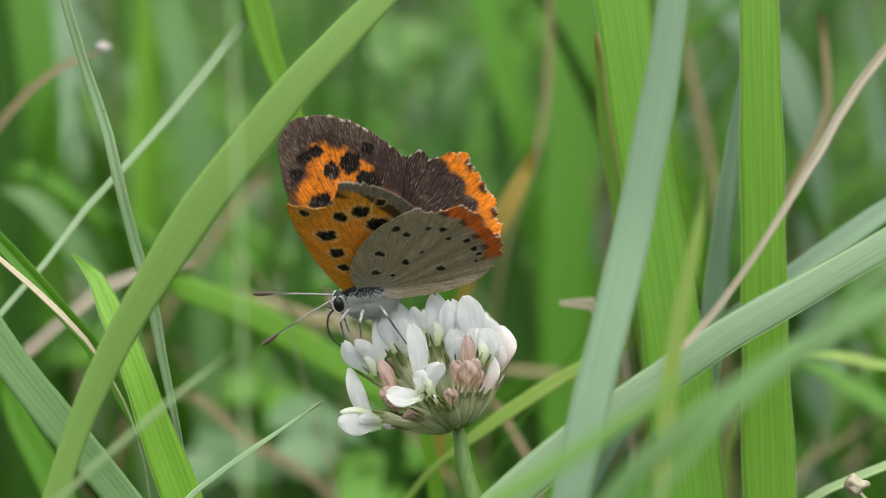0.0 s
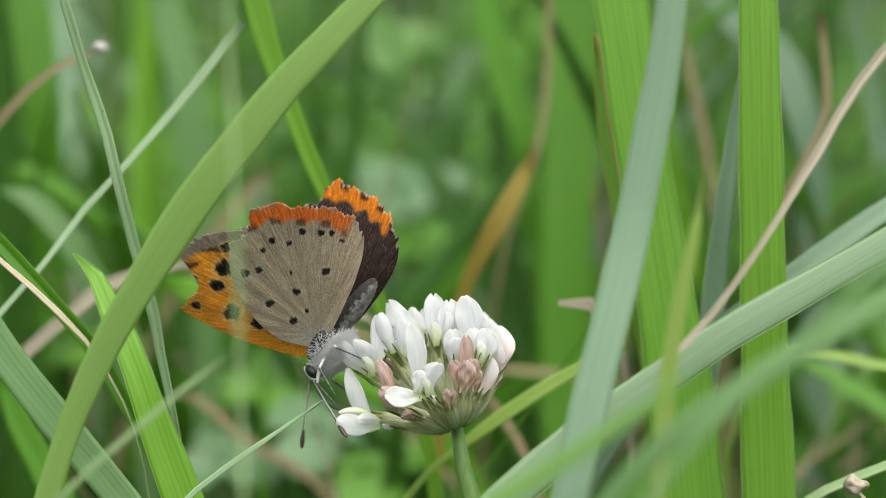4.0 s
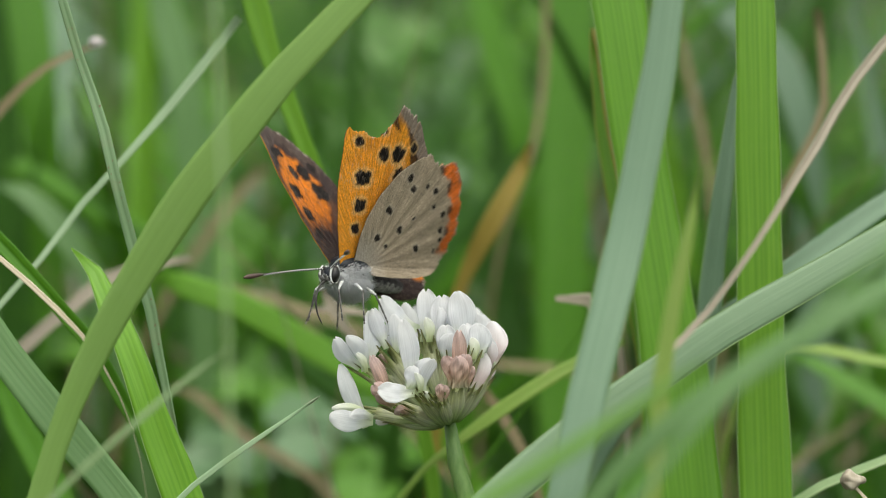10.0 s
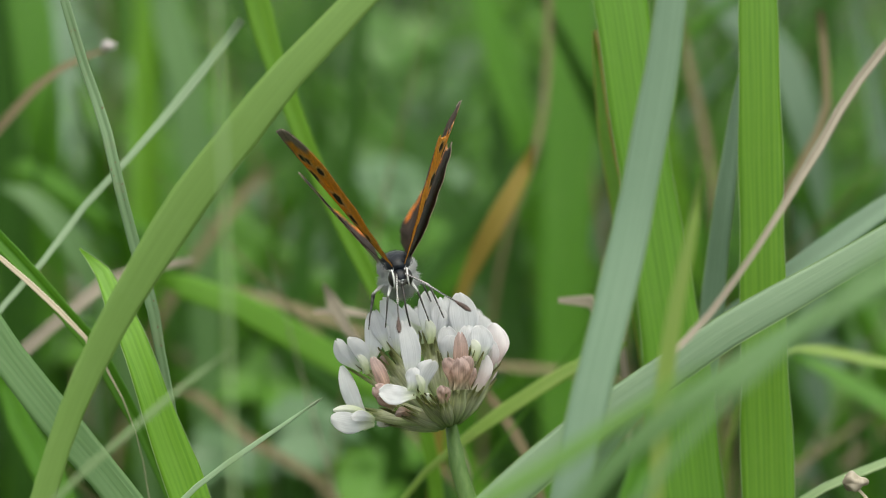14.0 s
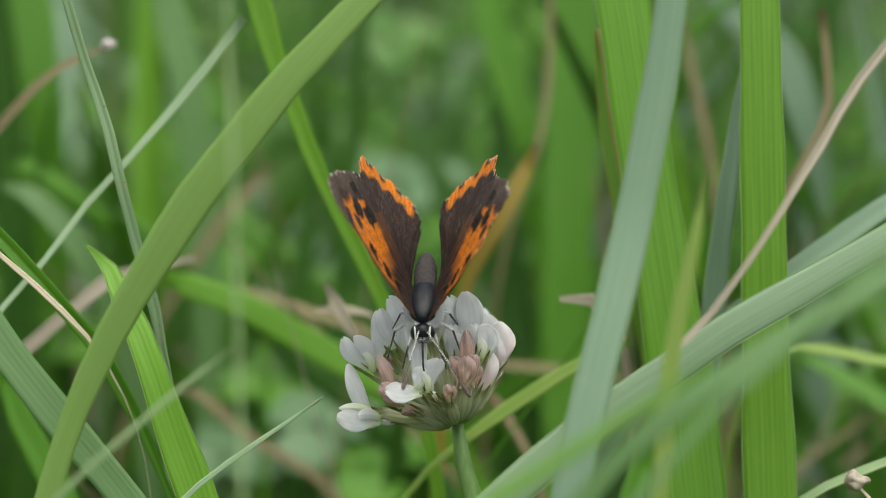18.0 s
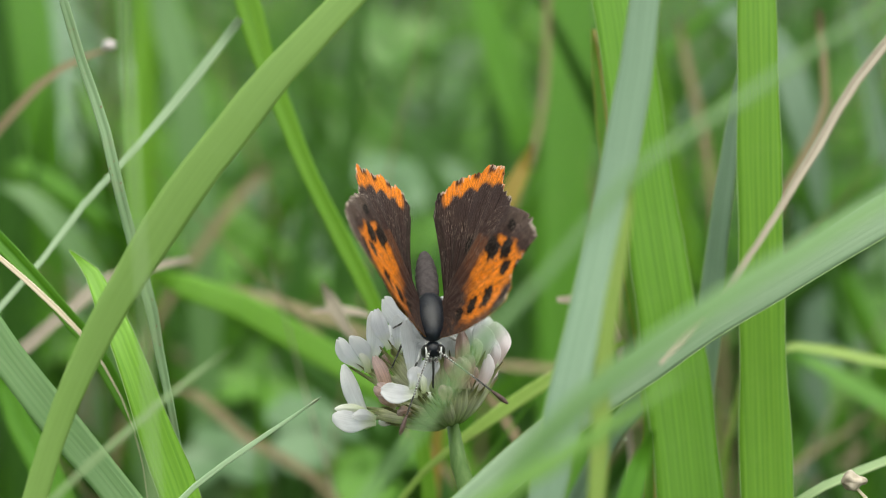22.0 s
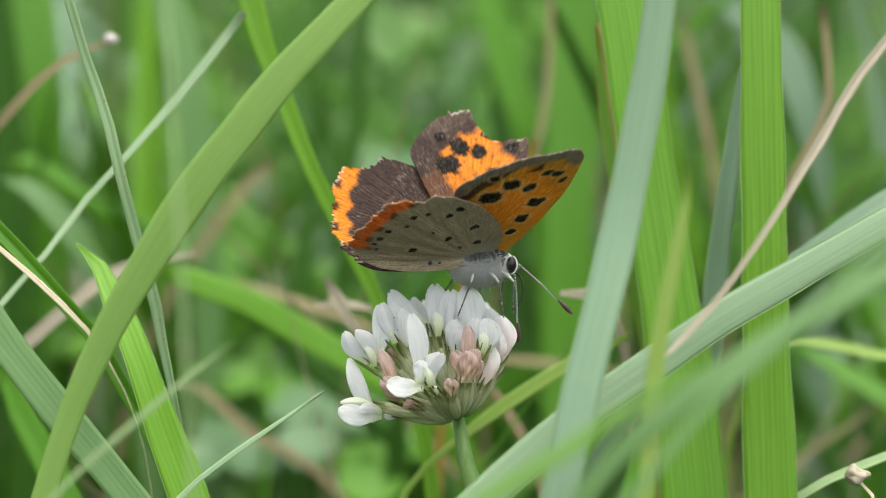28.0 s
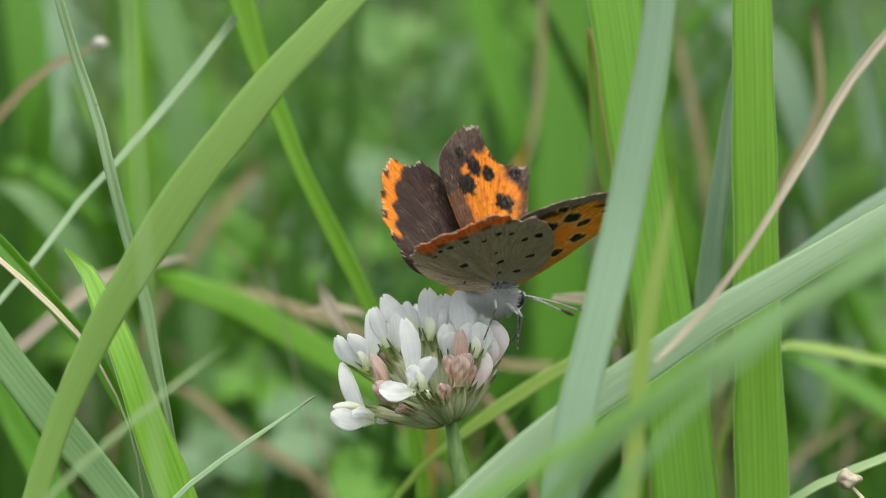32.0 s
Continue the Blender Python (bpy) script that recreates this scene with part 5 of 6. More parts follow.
def spots(col, s, r, rows, grow, colour=BLACK, halo=None):
    wob = 0.26 * rough(s, r, 5.5, 11)
    for a, b, rad, stretch in rows:
        # long across the ray from the wing base
        t = math.atan2(b, a)
        x, y = (s - a) * math.cos(t) + (r - b) * math.sin(t), (r - b) * math.cos(t) - (s - a) * math.sin(t)
        d = (np.abs(x / stretch) ** 2.8 + np.abs(y * stretch ** 0.3) ** 2.8) ** (1 / 2.8) / (rad * grow) + wob
        if halo:
            col = blend(col, halo, (1 - step(d, 1.45, 0.35)) * 0.55)
        col = blend(col, colour, 1 - step(d, 1.0, 0.22))
    return col


def edge_distance(s, r, outline, lo, hi):
    """Distance to the outer margin, the outline's pieces lo to hi."""
    best = np.full(s.shape, 99.0)
    for (a, b), (c, d) in zip(outline[lo:hi], outline[lo + 1:hi + 1]):
        t = np.clip(((s - a) * (c - a) + (r - b) * (d - b)) / ((c - a) ** 2 + (d - b) ** 2), 0, 1)
        best = np.minimum(best, np.hypot(s - a - t * (c - a), r - b - t * (d - b)))
    return best


def vein_lines(s, r, n, off):
    """Thin veins that fan out from the wing's base."""
    a = np.arctan2(r, s)
    return np.clip(1 - np.abs(((a * n + off) % 1) - 0.5) * np.hypot(s, r) / n * 14, 0, 1) * step(np.hypot(s, r), 3.0, 1.0)


def fore_upper(s, r):
    col = np.tile(np.array(ORANGE, float), (len(s), 1))
    e = edge_distance(s, r, FORE_R, 5, 13) + 0.35 * rough(s, r, 2.2, 1)
    col = blend(col, (0.62, 0.20, 0.02), np.clip(rough(s, r, 1.4, 2), 0, 1) * 0.5)
    c = edge_distance(s, r, FORE_R, 0, 6) + 0.2 * rough(s, r, 2.4, 6)
    col = blend(col, BROWN, (1 - step(c, 0.8, 0.7)) * 0.9)
    col = blend(col, BROWN, 1 - step(np.hypot(s, r) + 0.6 * rough(s, r, 2, 5), 4.7, 2.6))
    col = blend(col, BROWN, vein_lines(s, r, 5.5, 0.2) * 0.75)
    col = blend(col, (0.16, 0.07, 0.03), np.clip(rough(s, r, 4.2, 12) * 1.6 - 0.35, 0, 1) * 0.75)
    col = blend(col, BROWN, 1 - step(e, 2.55, 0.5))
    col = blend(col, (0.095, 0.068, 0.056), (1 - step(e, 1.5, 1.2)) * 0.8)
    col = blend(col, (0.16, 0.115, 0.095), (1 - step(e, 2.2, 0.8)) * np.clip(rough(s, r, 5.0, 21) * 1.5 - 0.2, 0, 1) * 0.6)
    inner = edge_distance(s, r, FORE_R, 13, 16)
    col = blend(col, BROWN, (1 - step(inner + 0.4 * rough(s, r, 2, 8), 2.3, 0.8)) * 0.9)
    return spots(col, s, r, FORE_SPOTS, 1.22)


def fore_under(s, r):
    col = np.tile(np.array((0.84, 0.34, 0.035), float), (len(s), 1))
    col = blend(col, (0.60, 0.22, 0.03), np.clip(rough(s, r, 1.2, 2), 0, 1) * 0.4)
    e = edge_distance(s, r, FORE_R, 6, 13) + 0.18 * rough(s, r, 2.6, 1)
    col = blend(col, DUSK, 1 - step(e, 1.35, 0.5))
    col = blend(col, (0.62, 0.36, 0.12), vein_lines(s, r, 5.5, 0.2) * 0.3)
    # row of dark marks inside the grey margin
    k = (np.abs(e - 1.75) < 0.55) * (r < 13.6) * step(np.sin((s * 0.8 - r * 0.55) * 2.9) + 0.3 * rough(s, r, 3, 4), 0.0, 0.6) * (s < 1.6)
    col = blend(col, (0.03, 0.025, 0.02), k * 0.9)
    return spots(col, s, r, FORE_SPOTS, 1.0, halo=(0.80, 0.52, 0.22))


def hind_upper(s, r):
    col = np.tile(np.array(BROWN, float), (len(s), 1))
    col = blend(col, (0.07, 0.045, 0.038), np.clip(rough(s, r, 1.1, 7), 0, 1) * 0.7)
    col = blend(col, (0.018, 0.012, 0.011), 0.7 * (1 - step(np.hypot(s, r) + 1.2 * rough(s, r, 1.3, 14), 6.0, 4.5)))
    col = blend(col, (0.010, 0.007, 0.006), vein_lines(s, r, 4.5, 0.4) * 0.75)
    col = blend(col, (0.17, 0.125, 0.11), vein_lines(s, r, 4.5, 0.62) * 0.45 * np.clip(0.5 + rough(s, r, 1.6, 15), 0, 1))
    e = edge_distance(s, r, HIND, 8, 13)
    band = (1 - step(e + 0.3 * rough(s, r, 2.4, 9) + 0.35 * np.abs(np.sin(np.arctan2(r, s) * 18 + 0.3)), 1.9, 0.3)) * step(r, 2.0, 0.5)
    col = blend(col, (0.76, 0.23, 0.020), band)
    dots = (1 - step(e + 0.15 * rough(s, r, 4, 3), 0.80, 0.3)) * step(np.sin(np.arctan2(r, s) * 36 + 0.6), 0.30, 0.5)
    col = blend(col, BLACK, dots * 0.9)
    return spots(col, s, r, ((-5.4, 4.2, 0.5, 1.3),), 1.0)


def hind_under(s, r):
    col = np.tile(np.array(GREY, float), (len(s), 1))
    col = blend(col, (0.33, 0.27, 0.20), np.clip(rough(s, r, 0.9, 4), 0, 1) * 0.6)
    col = blend(col, (0.58, 0.50, 0.39), vein_lines(s, r, 4.5, 0.4) * 0.2)
    col = blend(col, (0.60, 0.57, 0.53), 0.5 * (1 - step(np.hypot(s, r), 2.2, 2.8)))
    e = edge_distance(s, r, HIND, 8, 13)
    band = (1 - step(e + 0.45 * rough(s, r, 2.8, 9), 1.7, 0.4)) * step(r, 1.6, 0.6)
    col = blend(col, RED, band * 0.92)
    teeth = (1 - step(np.abs(e - 1.75 + 0.15 * rough(s, r, 4, 5)), 0.3, 0.25)) * step(np.sin(np.arctan2(r, s) * 36 + 0.6), 0.25, 0.5) * step(r, 1.6, 0.6)
    col = blend(col, (0.05, 0.035, 0.025), teeth * 0.8)
    fringe = (1 - step(e + 0.25 * rough(s, r, 4, 2), 0.35, 0.3)) * step(np.sin(np.arctan2(r, s) * 16 + 1), -0.2, 0.8)
    col = blend(col, DUSK, fringe * 0.9)
    return spots(col, s, r, HIND_SPOTS, 0.95, halo=(0.50, 0.43, 0.34))


def fore_camber(s, r):
    return 0.035 * np.clip(s, 0, 9) ** 2 - 0.0012 * r ** 2 + 0.02


def hind_camber(s, r):
    return -0.35 * np.clip(np.hypot(s, r) / 3, 0, 1) - 0.25 * np.clip(r / 10, 0, 1) + 1.1 * np.clip((-s - 6.5) / 6, 0, 1) ** 1.3 * np.clip(1 - r / 6, 0, 1) * np.clip((r + 1) / 2, 0, 1) - 0.75 * np.clip(0.1 - r, 0, 4) ** 1.1 * np.clip((-s - 0.5) / 1.5, 0, 1)


def wing(name, outline, ragged, upper, under, side, label, lift, seed, parent, camber, wear=1.0):
    """A wing in its own plane: x forward, y outward (mirrored on the other side), two coloured faces and an edge."""
    n, m = 300, 72
    closed = np.array(outline + [outline[0]], float)
    o, u = curve_points(np.c_[closed, np.zeros(len(closed))], n)
    o = o[:-1, :2]
    u = u[:-1]
    n -= 1
    rng = np.random.default_rng(seed)
    lo, hi = ragged
    arc = np.array([np.argmin(np.hypot(*(o - np.array(outline[i])).T)) for i in (lo, hi)])
    base = np.array([-0.2, 0.6])
    rag = np.zeros(n)
    inside = np.arange(arc[0], arc[1])
    jag = np.repeat(rng.uniform(-1, 0.35, len(inside) // 3 + 1), 3)[:len(inside)] * 0.30 + rng.uniform(-1, 1, len(inside)) * 0.16
    lobes = -0.30 * np.abs(np.sin(u[inside] * 1.35 + seed))
    rag[inside] = (jag + lobes) * wear
    d = o - base
    o = o + d / np.linalg.norm(d, axis=1)[:, None] * rag[:, None]
    k = (np.arange(1, m + 1) / m) ** 0.8
    grid = base + (o - base)[None] * k[:, None, None]
    flat = np.vstack([base[None], grid.reshape(-1, 2)])
    s, r = flat[:, 0], flat[:, 1]
    h = camber(s, r) + 0.045 * np.sin(np.arctan2(r, s + 1) * 26) * np.clip(np.hypot(s, r) / 8, 0, 1)
    cols, verts, faces, uvs = [], [], [], []
    cnt = len(flat)
    thick = 0.05
    for face, paint in ((1, upper), (-1, under)):
        c = paint(s, r)
        # rubbed pale scales along the broken margin
        frayed = np.zeros((m, n))
        frayed[-2:, inside] = np.repeat(rng.uniform(size=len(inside) // 2 + 1) > 0.66, 2)[:len(inside)] * 0.6
        c = blend(c, (0.58, 0.50, 0.42), np.r_[0, frayed.ravel()])
        cols.append(np.c_[np.clip(c, 0, 1), np.ones(cnt)])
        verts.append(np.c_[s, side * r, h + lift + face * thick])
        uvs.append(np.c_[np.arctan2(r, s + 1.0), np.hypot(s, r) / 10])
    verts, cols, uvs = np.vstack(verts), np.vstack(cols), np.vstack(uvs)
    idx = 1 + np.arange(m * n).reshape(m, n)
    nxt = np.roll(idx, -1, axis=1)
    quads = np.stack([idx[:-1], idx[1:], nxt[1:], nxt[:-1]], -1).reshape(-1, 4)
    tri = np.stack([np.zeros(n, int), idx[0], nxt[0]], -1)
    rim = np.stack([idx[-1], idx[-1] + cnt, nxt[-1] + cnt, nxt[-1]], -1)
    up_faces = [*map(tuple, quads), *map(tuple, tri)]
    down = [tuple(q[::-1]) for q in (quads + cnt).tolist()] + [tuple(q[::-1]) for q in (tri + cnt).tolist()]
    faces = up_faces + down + [tuple(q) for q in rim.tolist()]
    if side > 0:
        faces = [q[::-1] for q in faces]
    me = mesh_data(name, verts, faces, wing_scales, uvs=uvs)
    layer = me.color_attributes.new("scales", "FLOAT_COLOR", "POINT")
    layer.data.foreach_set("color", cols.astype(np.float32).ravel())
    ob = new(name, me)
    ob.parent = parent
    return tagged(ob, label)


butterfly = empty("butterfly")
tagged(butterfly, "small copper butterfly with worn orange, brown and grey wings", "butterfly")


def fur(name, centre, radii, count, length, mat, seed, keep, label):
    """Short hairs standing on a rounded body."""
    rng = np.random.default_rng(seed)
    V, F = [], []
    while len(F) < count * 3:
        d = rng.normal(size=3)
        d /= np.linalg.norm(d)
        if not keep(d):
            continue
        p = np.array(centre) + d * np.array(radii) * 0.96
        out = d / np.array(radii)
        out = out / np.linalg.norm(out) + rng.normal(0, 0.35, 3) + np.array([-0.5, 0, -0.15])
        out /= np.linalg.norm(out)
        a = np.cross(out, rng.normal(size=3))
        a = a / np.linalg.norm(a) * 0.035
        b = np.cross(out, a)
        i = len(V)
        V += [p + a, p - 0.5 * a + 0.87 * b, p - 0.5 * a - 0.87 * b, p + out * length * rng.uniform(0.5, 1.2)]
        F += [(i, i + 1, i + 3), (i + 1, i + 2, i + 3), (i + 2, i, i + 3)]
    part(name, V, F, mat, butterfly, label)


def butterfly_body():
    v, f = ball(-0.5, 0, 0.66, 2.5, 1.5, 1.15, 20, 24)
    part("thorax", v, f, body_dark, butterfly, "dark bluish thorax")
    v, f = ball(-0.3, 0, -0.5, 2.1, 1.15, 1.3, 14, 18)
    part("breast", v, f, breast_grey, butterfly, "pale grey furry breast")
    v, f = ball(-4.5, 0, 0.25, 3.5, 1.0, 0.86, 36, 18, lambda c, w: 1 + 0.05 * math.sin(c * 26))
    part("abdomen", v, f, abdomen_brown, butterfly, "dark slender abdomen with faint rings")
    v, f = ball(-4.5, 0, 0.10, 3.4, 0.98, 0.80, 20, 14)
    part("belly", v, f, limb_grey, butterfly, "grey-brown underside of the abdomen")
    v, f = ball(2.2, 0, -0.38, 0.72, 0.72, 0.80)
    part("head", v, f, body_dark, butterfly)
    for k in (-1, 1):
        v, f = ball(2.4, 0.62 * k, -0.34, 0.50, 0.44, 0.74)
        part("eye", v, f, eye_black, butterfly, "black compound eye")
        for side, r in ((1, 0.075), (-1, 0.095)):
            rim = [(2.4 + side * 0.55 * math.cos(a), (0.70 - 0.1 * math.cos(a)) * k, -0.34 + 0.82 * math.sin(a), r * math.cos(a) ** 0.5 + 0.01) for a in np.linspace(-1.3, 1.3, 13)]
            v, f = tube(rim, 26, 6)
            part("eye_rim", v, f, limb_white, butterfly, "white scales round the eye")
        v, f = tube([(2.5, 0.2 * k, -0.92, 0.14), (3.05, 0.26 * k, -0.8, 0.15), (3.3, 0.28 * k, -0.64, 0.10), (3.55, 0.3 * k, -0.42, 0.05)], 14, 8)
        part("palp", v, f, limb_grey, butterfly)
    v, f = tube([(2.8, 0, -0.9, 0.12), (3.5, 0, -1.5, 0.1), (3.85, 0, -2.8, 0.085), (3.55, 0.1, -4.0, 0.075), (3.0, 0.2, -4.7, 0.055)], 24, 8)
    part("proboscis", v, f, limb_dark, butterfly, "thin dark curved proboscis")
    # hairs
    fur("breast_fur", (-0.3, 0, -0.5), (2.1, 1.15, 1.3), 4600, 0.95, body_pale, 1, lambda d: d[2] < 0.1 and d[0] < 0.9, "pale grey fur")
    fur("collar_fur", (1.2, 0, -0.1), (1.0, 0.95, 1.0), 520, 0.5, body_pale, 6, lambda d: abs(d[1]) > 0.45 and d[2] < 0.5, "pale hairs of the neck")
    fur("thorax_fur", (-0.5, 0, 0.64), (2.45, 1.46, 1.12), 420, 0.26, hair_dark, 2, lambda d: d[2] > 0.2 and abs(d[1]) < 0.9, "short bluish-black hairs")
    fur("side_fur", (-0.4, 0, 0.4), (2.3, 1.44, 1.1), 1700, 0.5, body_pale, 8, lambda d: abs(d[1]) > 0.62 and d[2] < 0.4, "pale hairs along the sides")
    fur("face_fur", (2.2, 0, -0.56), (0.75, 0.6, 0.7), 200, 0.36, body_pale, 3, lambda d: d[0] > -0.2 and d[2] < 0.2, "pale hairs of the face")
    fur("abdomen_fur", (-4.5, 0, 0.22), (3.5, 0.98, 0.84), 600, 0.24, limb_grey, 4, lambda d: d[2] < -0.2, "grey hairs")


butterfly_body()


def leg(k, x, knee, foot, name, label):
    """Pale thigh, spined shin and banded foot."""
    v, f = tube([(x, 0.6 * k, -0.7, 0.20), ((x + knee[0]) / 2, (0.6 * k + knee[1]) / 2, (knee[2] - 0.7) / 2 + 0.12, 0.17), (*knee, 0.10)], 9, 8)
    thigh = part(name, v, f, limb_thigh, butterfly, label)
    mid = [knee[i] * 0.45 + foot[i] * 0.55 for i in range(3)]
    v, f = tube([(*knee, 0.10), (*[(knee[i] + mid[i]) / 2 for i in range(3)], 0.085), (*mid, 0.07)], 8, 8)
    part("shin", v, f, limb_shin, thigh)
    for i in range(5):
        a, b = 0.55 + 0.09 * i, 0.55 + 0.09 * i + 0.082
        p = [knee[j] * (1 - a) + foot[j] * a for j in range(3)]
        q = [knee[j] * (1 - b) + foot[j] * b for j in range(3)]
        v, f = tube([(*p, 0.058), (*q, 0.072)], 4, 8)
        part("foot_joint", v, f, limb_dark if i % 2 else limb_grey, thigh)


for k in (-1, 1):
    leg(k, 1.2, (2.5, 1.3 * k, -1.7), (2.3, 1.9 * k, -4.4), "foreleg", "pale foreleg with a banded foot")
    leg(k, 0.1, (0.7, 2.5 * k, -1.5), (1.0, 3.3 * k, -4.5), "middle_leg", "pale middle leg with a dark banded foot")
    leg(k, -0.9, (-1.7, 2.1 * k, -1.5), (-3.1, 3.0 * k, -4.3), "hind_leg", "pale hind leg with a dark banded foot")


def antenna(k):
    """A ringed antenna with a dark club; x along it from its root."""
    n = 24
    v, f = tube([(0, 0, 0, 0.08), (3, 0, 0.12, 0.07), (6.0, 0, 0.1, 0.07)], 14, 8)
    ob = part("antenna", v, f, limb_dark, butterfly, "dark antenna ringed with white")
    for i in range(n):
        x = 0.25 + i * 0.235
        v, f = tube([(x, 0, 0.12 * math.sin(x * 0.5), 0.084), (x + 0.085, 0, 0.12 * math.sin((x + 0.085) * 0.5), 0.084)], 2, 8)
        part("ring", v, f, limb_white, ob)
    v, f = tube([(5.8, 0, 0.1, 0.08), (6.5, 0, 0.07, 0.19), (7.2, 0, 0.04, 0.2), (7.6, 0, 0, 0.08)], 14, 10)
    part("club", v, f, club_brown, ob, "dark brown club")
    return ob


antennae = {k: antenna(k) for k in (-1, 1)}
wings = {
    "fl": wing("left_forewing", FORE_L, (5, 12), fore_upper, fore_under, 1, "torn forewing, orange with black spots and brown margin", 0.10, 3, butterfly, fore_camber, 0.8),
    "fr": wing("right_forewing", FORE_R, (7, 12), fore_upper, fore_under, -1, "forewing, orange with black spots and brown margin", 0.10, 5, butterfly, fore_camber, 0.35),
    "hl": wing("left_hindwing", HIND, (4, 14), hind_upper, hind_under, 1, "hindwing, dark brown above and grey below, ragged orange margin", -0.12, 7, butterfly, hind_camber),
    "hr": wing("right_hindwing", HIND, (4, 14), hind_upper, hind_under, -1, "hindwing, dark brown above and grey below, ragged orange margin", -0.12, 9, butterfly, hind_camber),
}

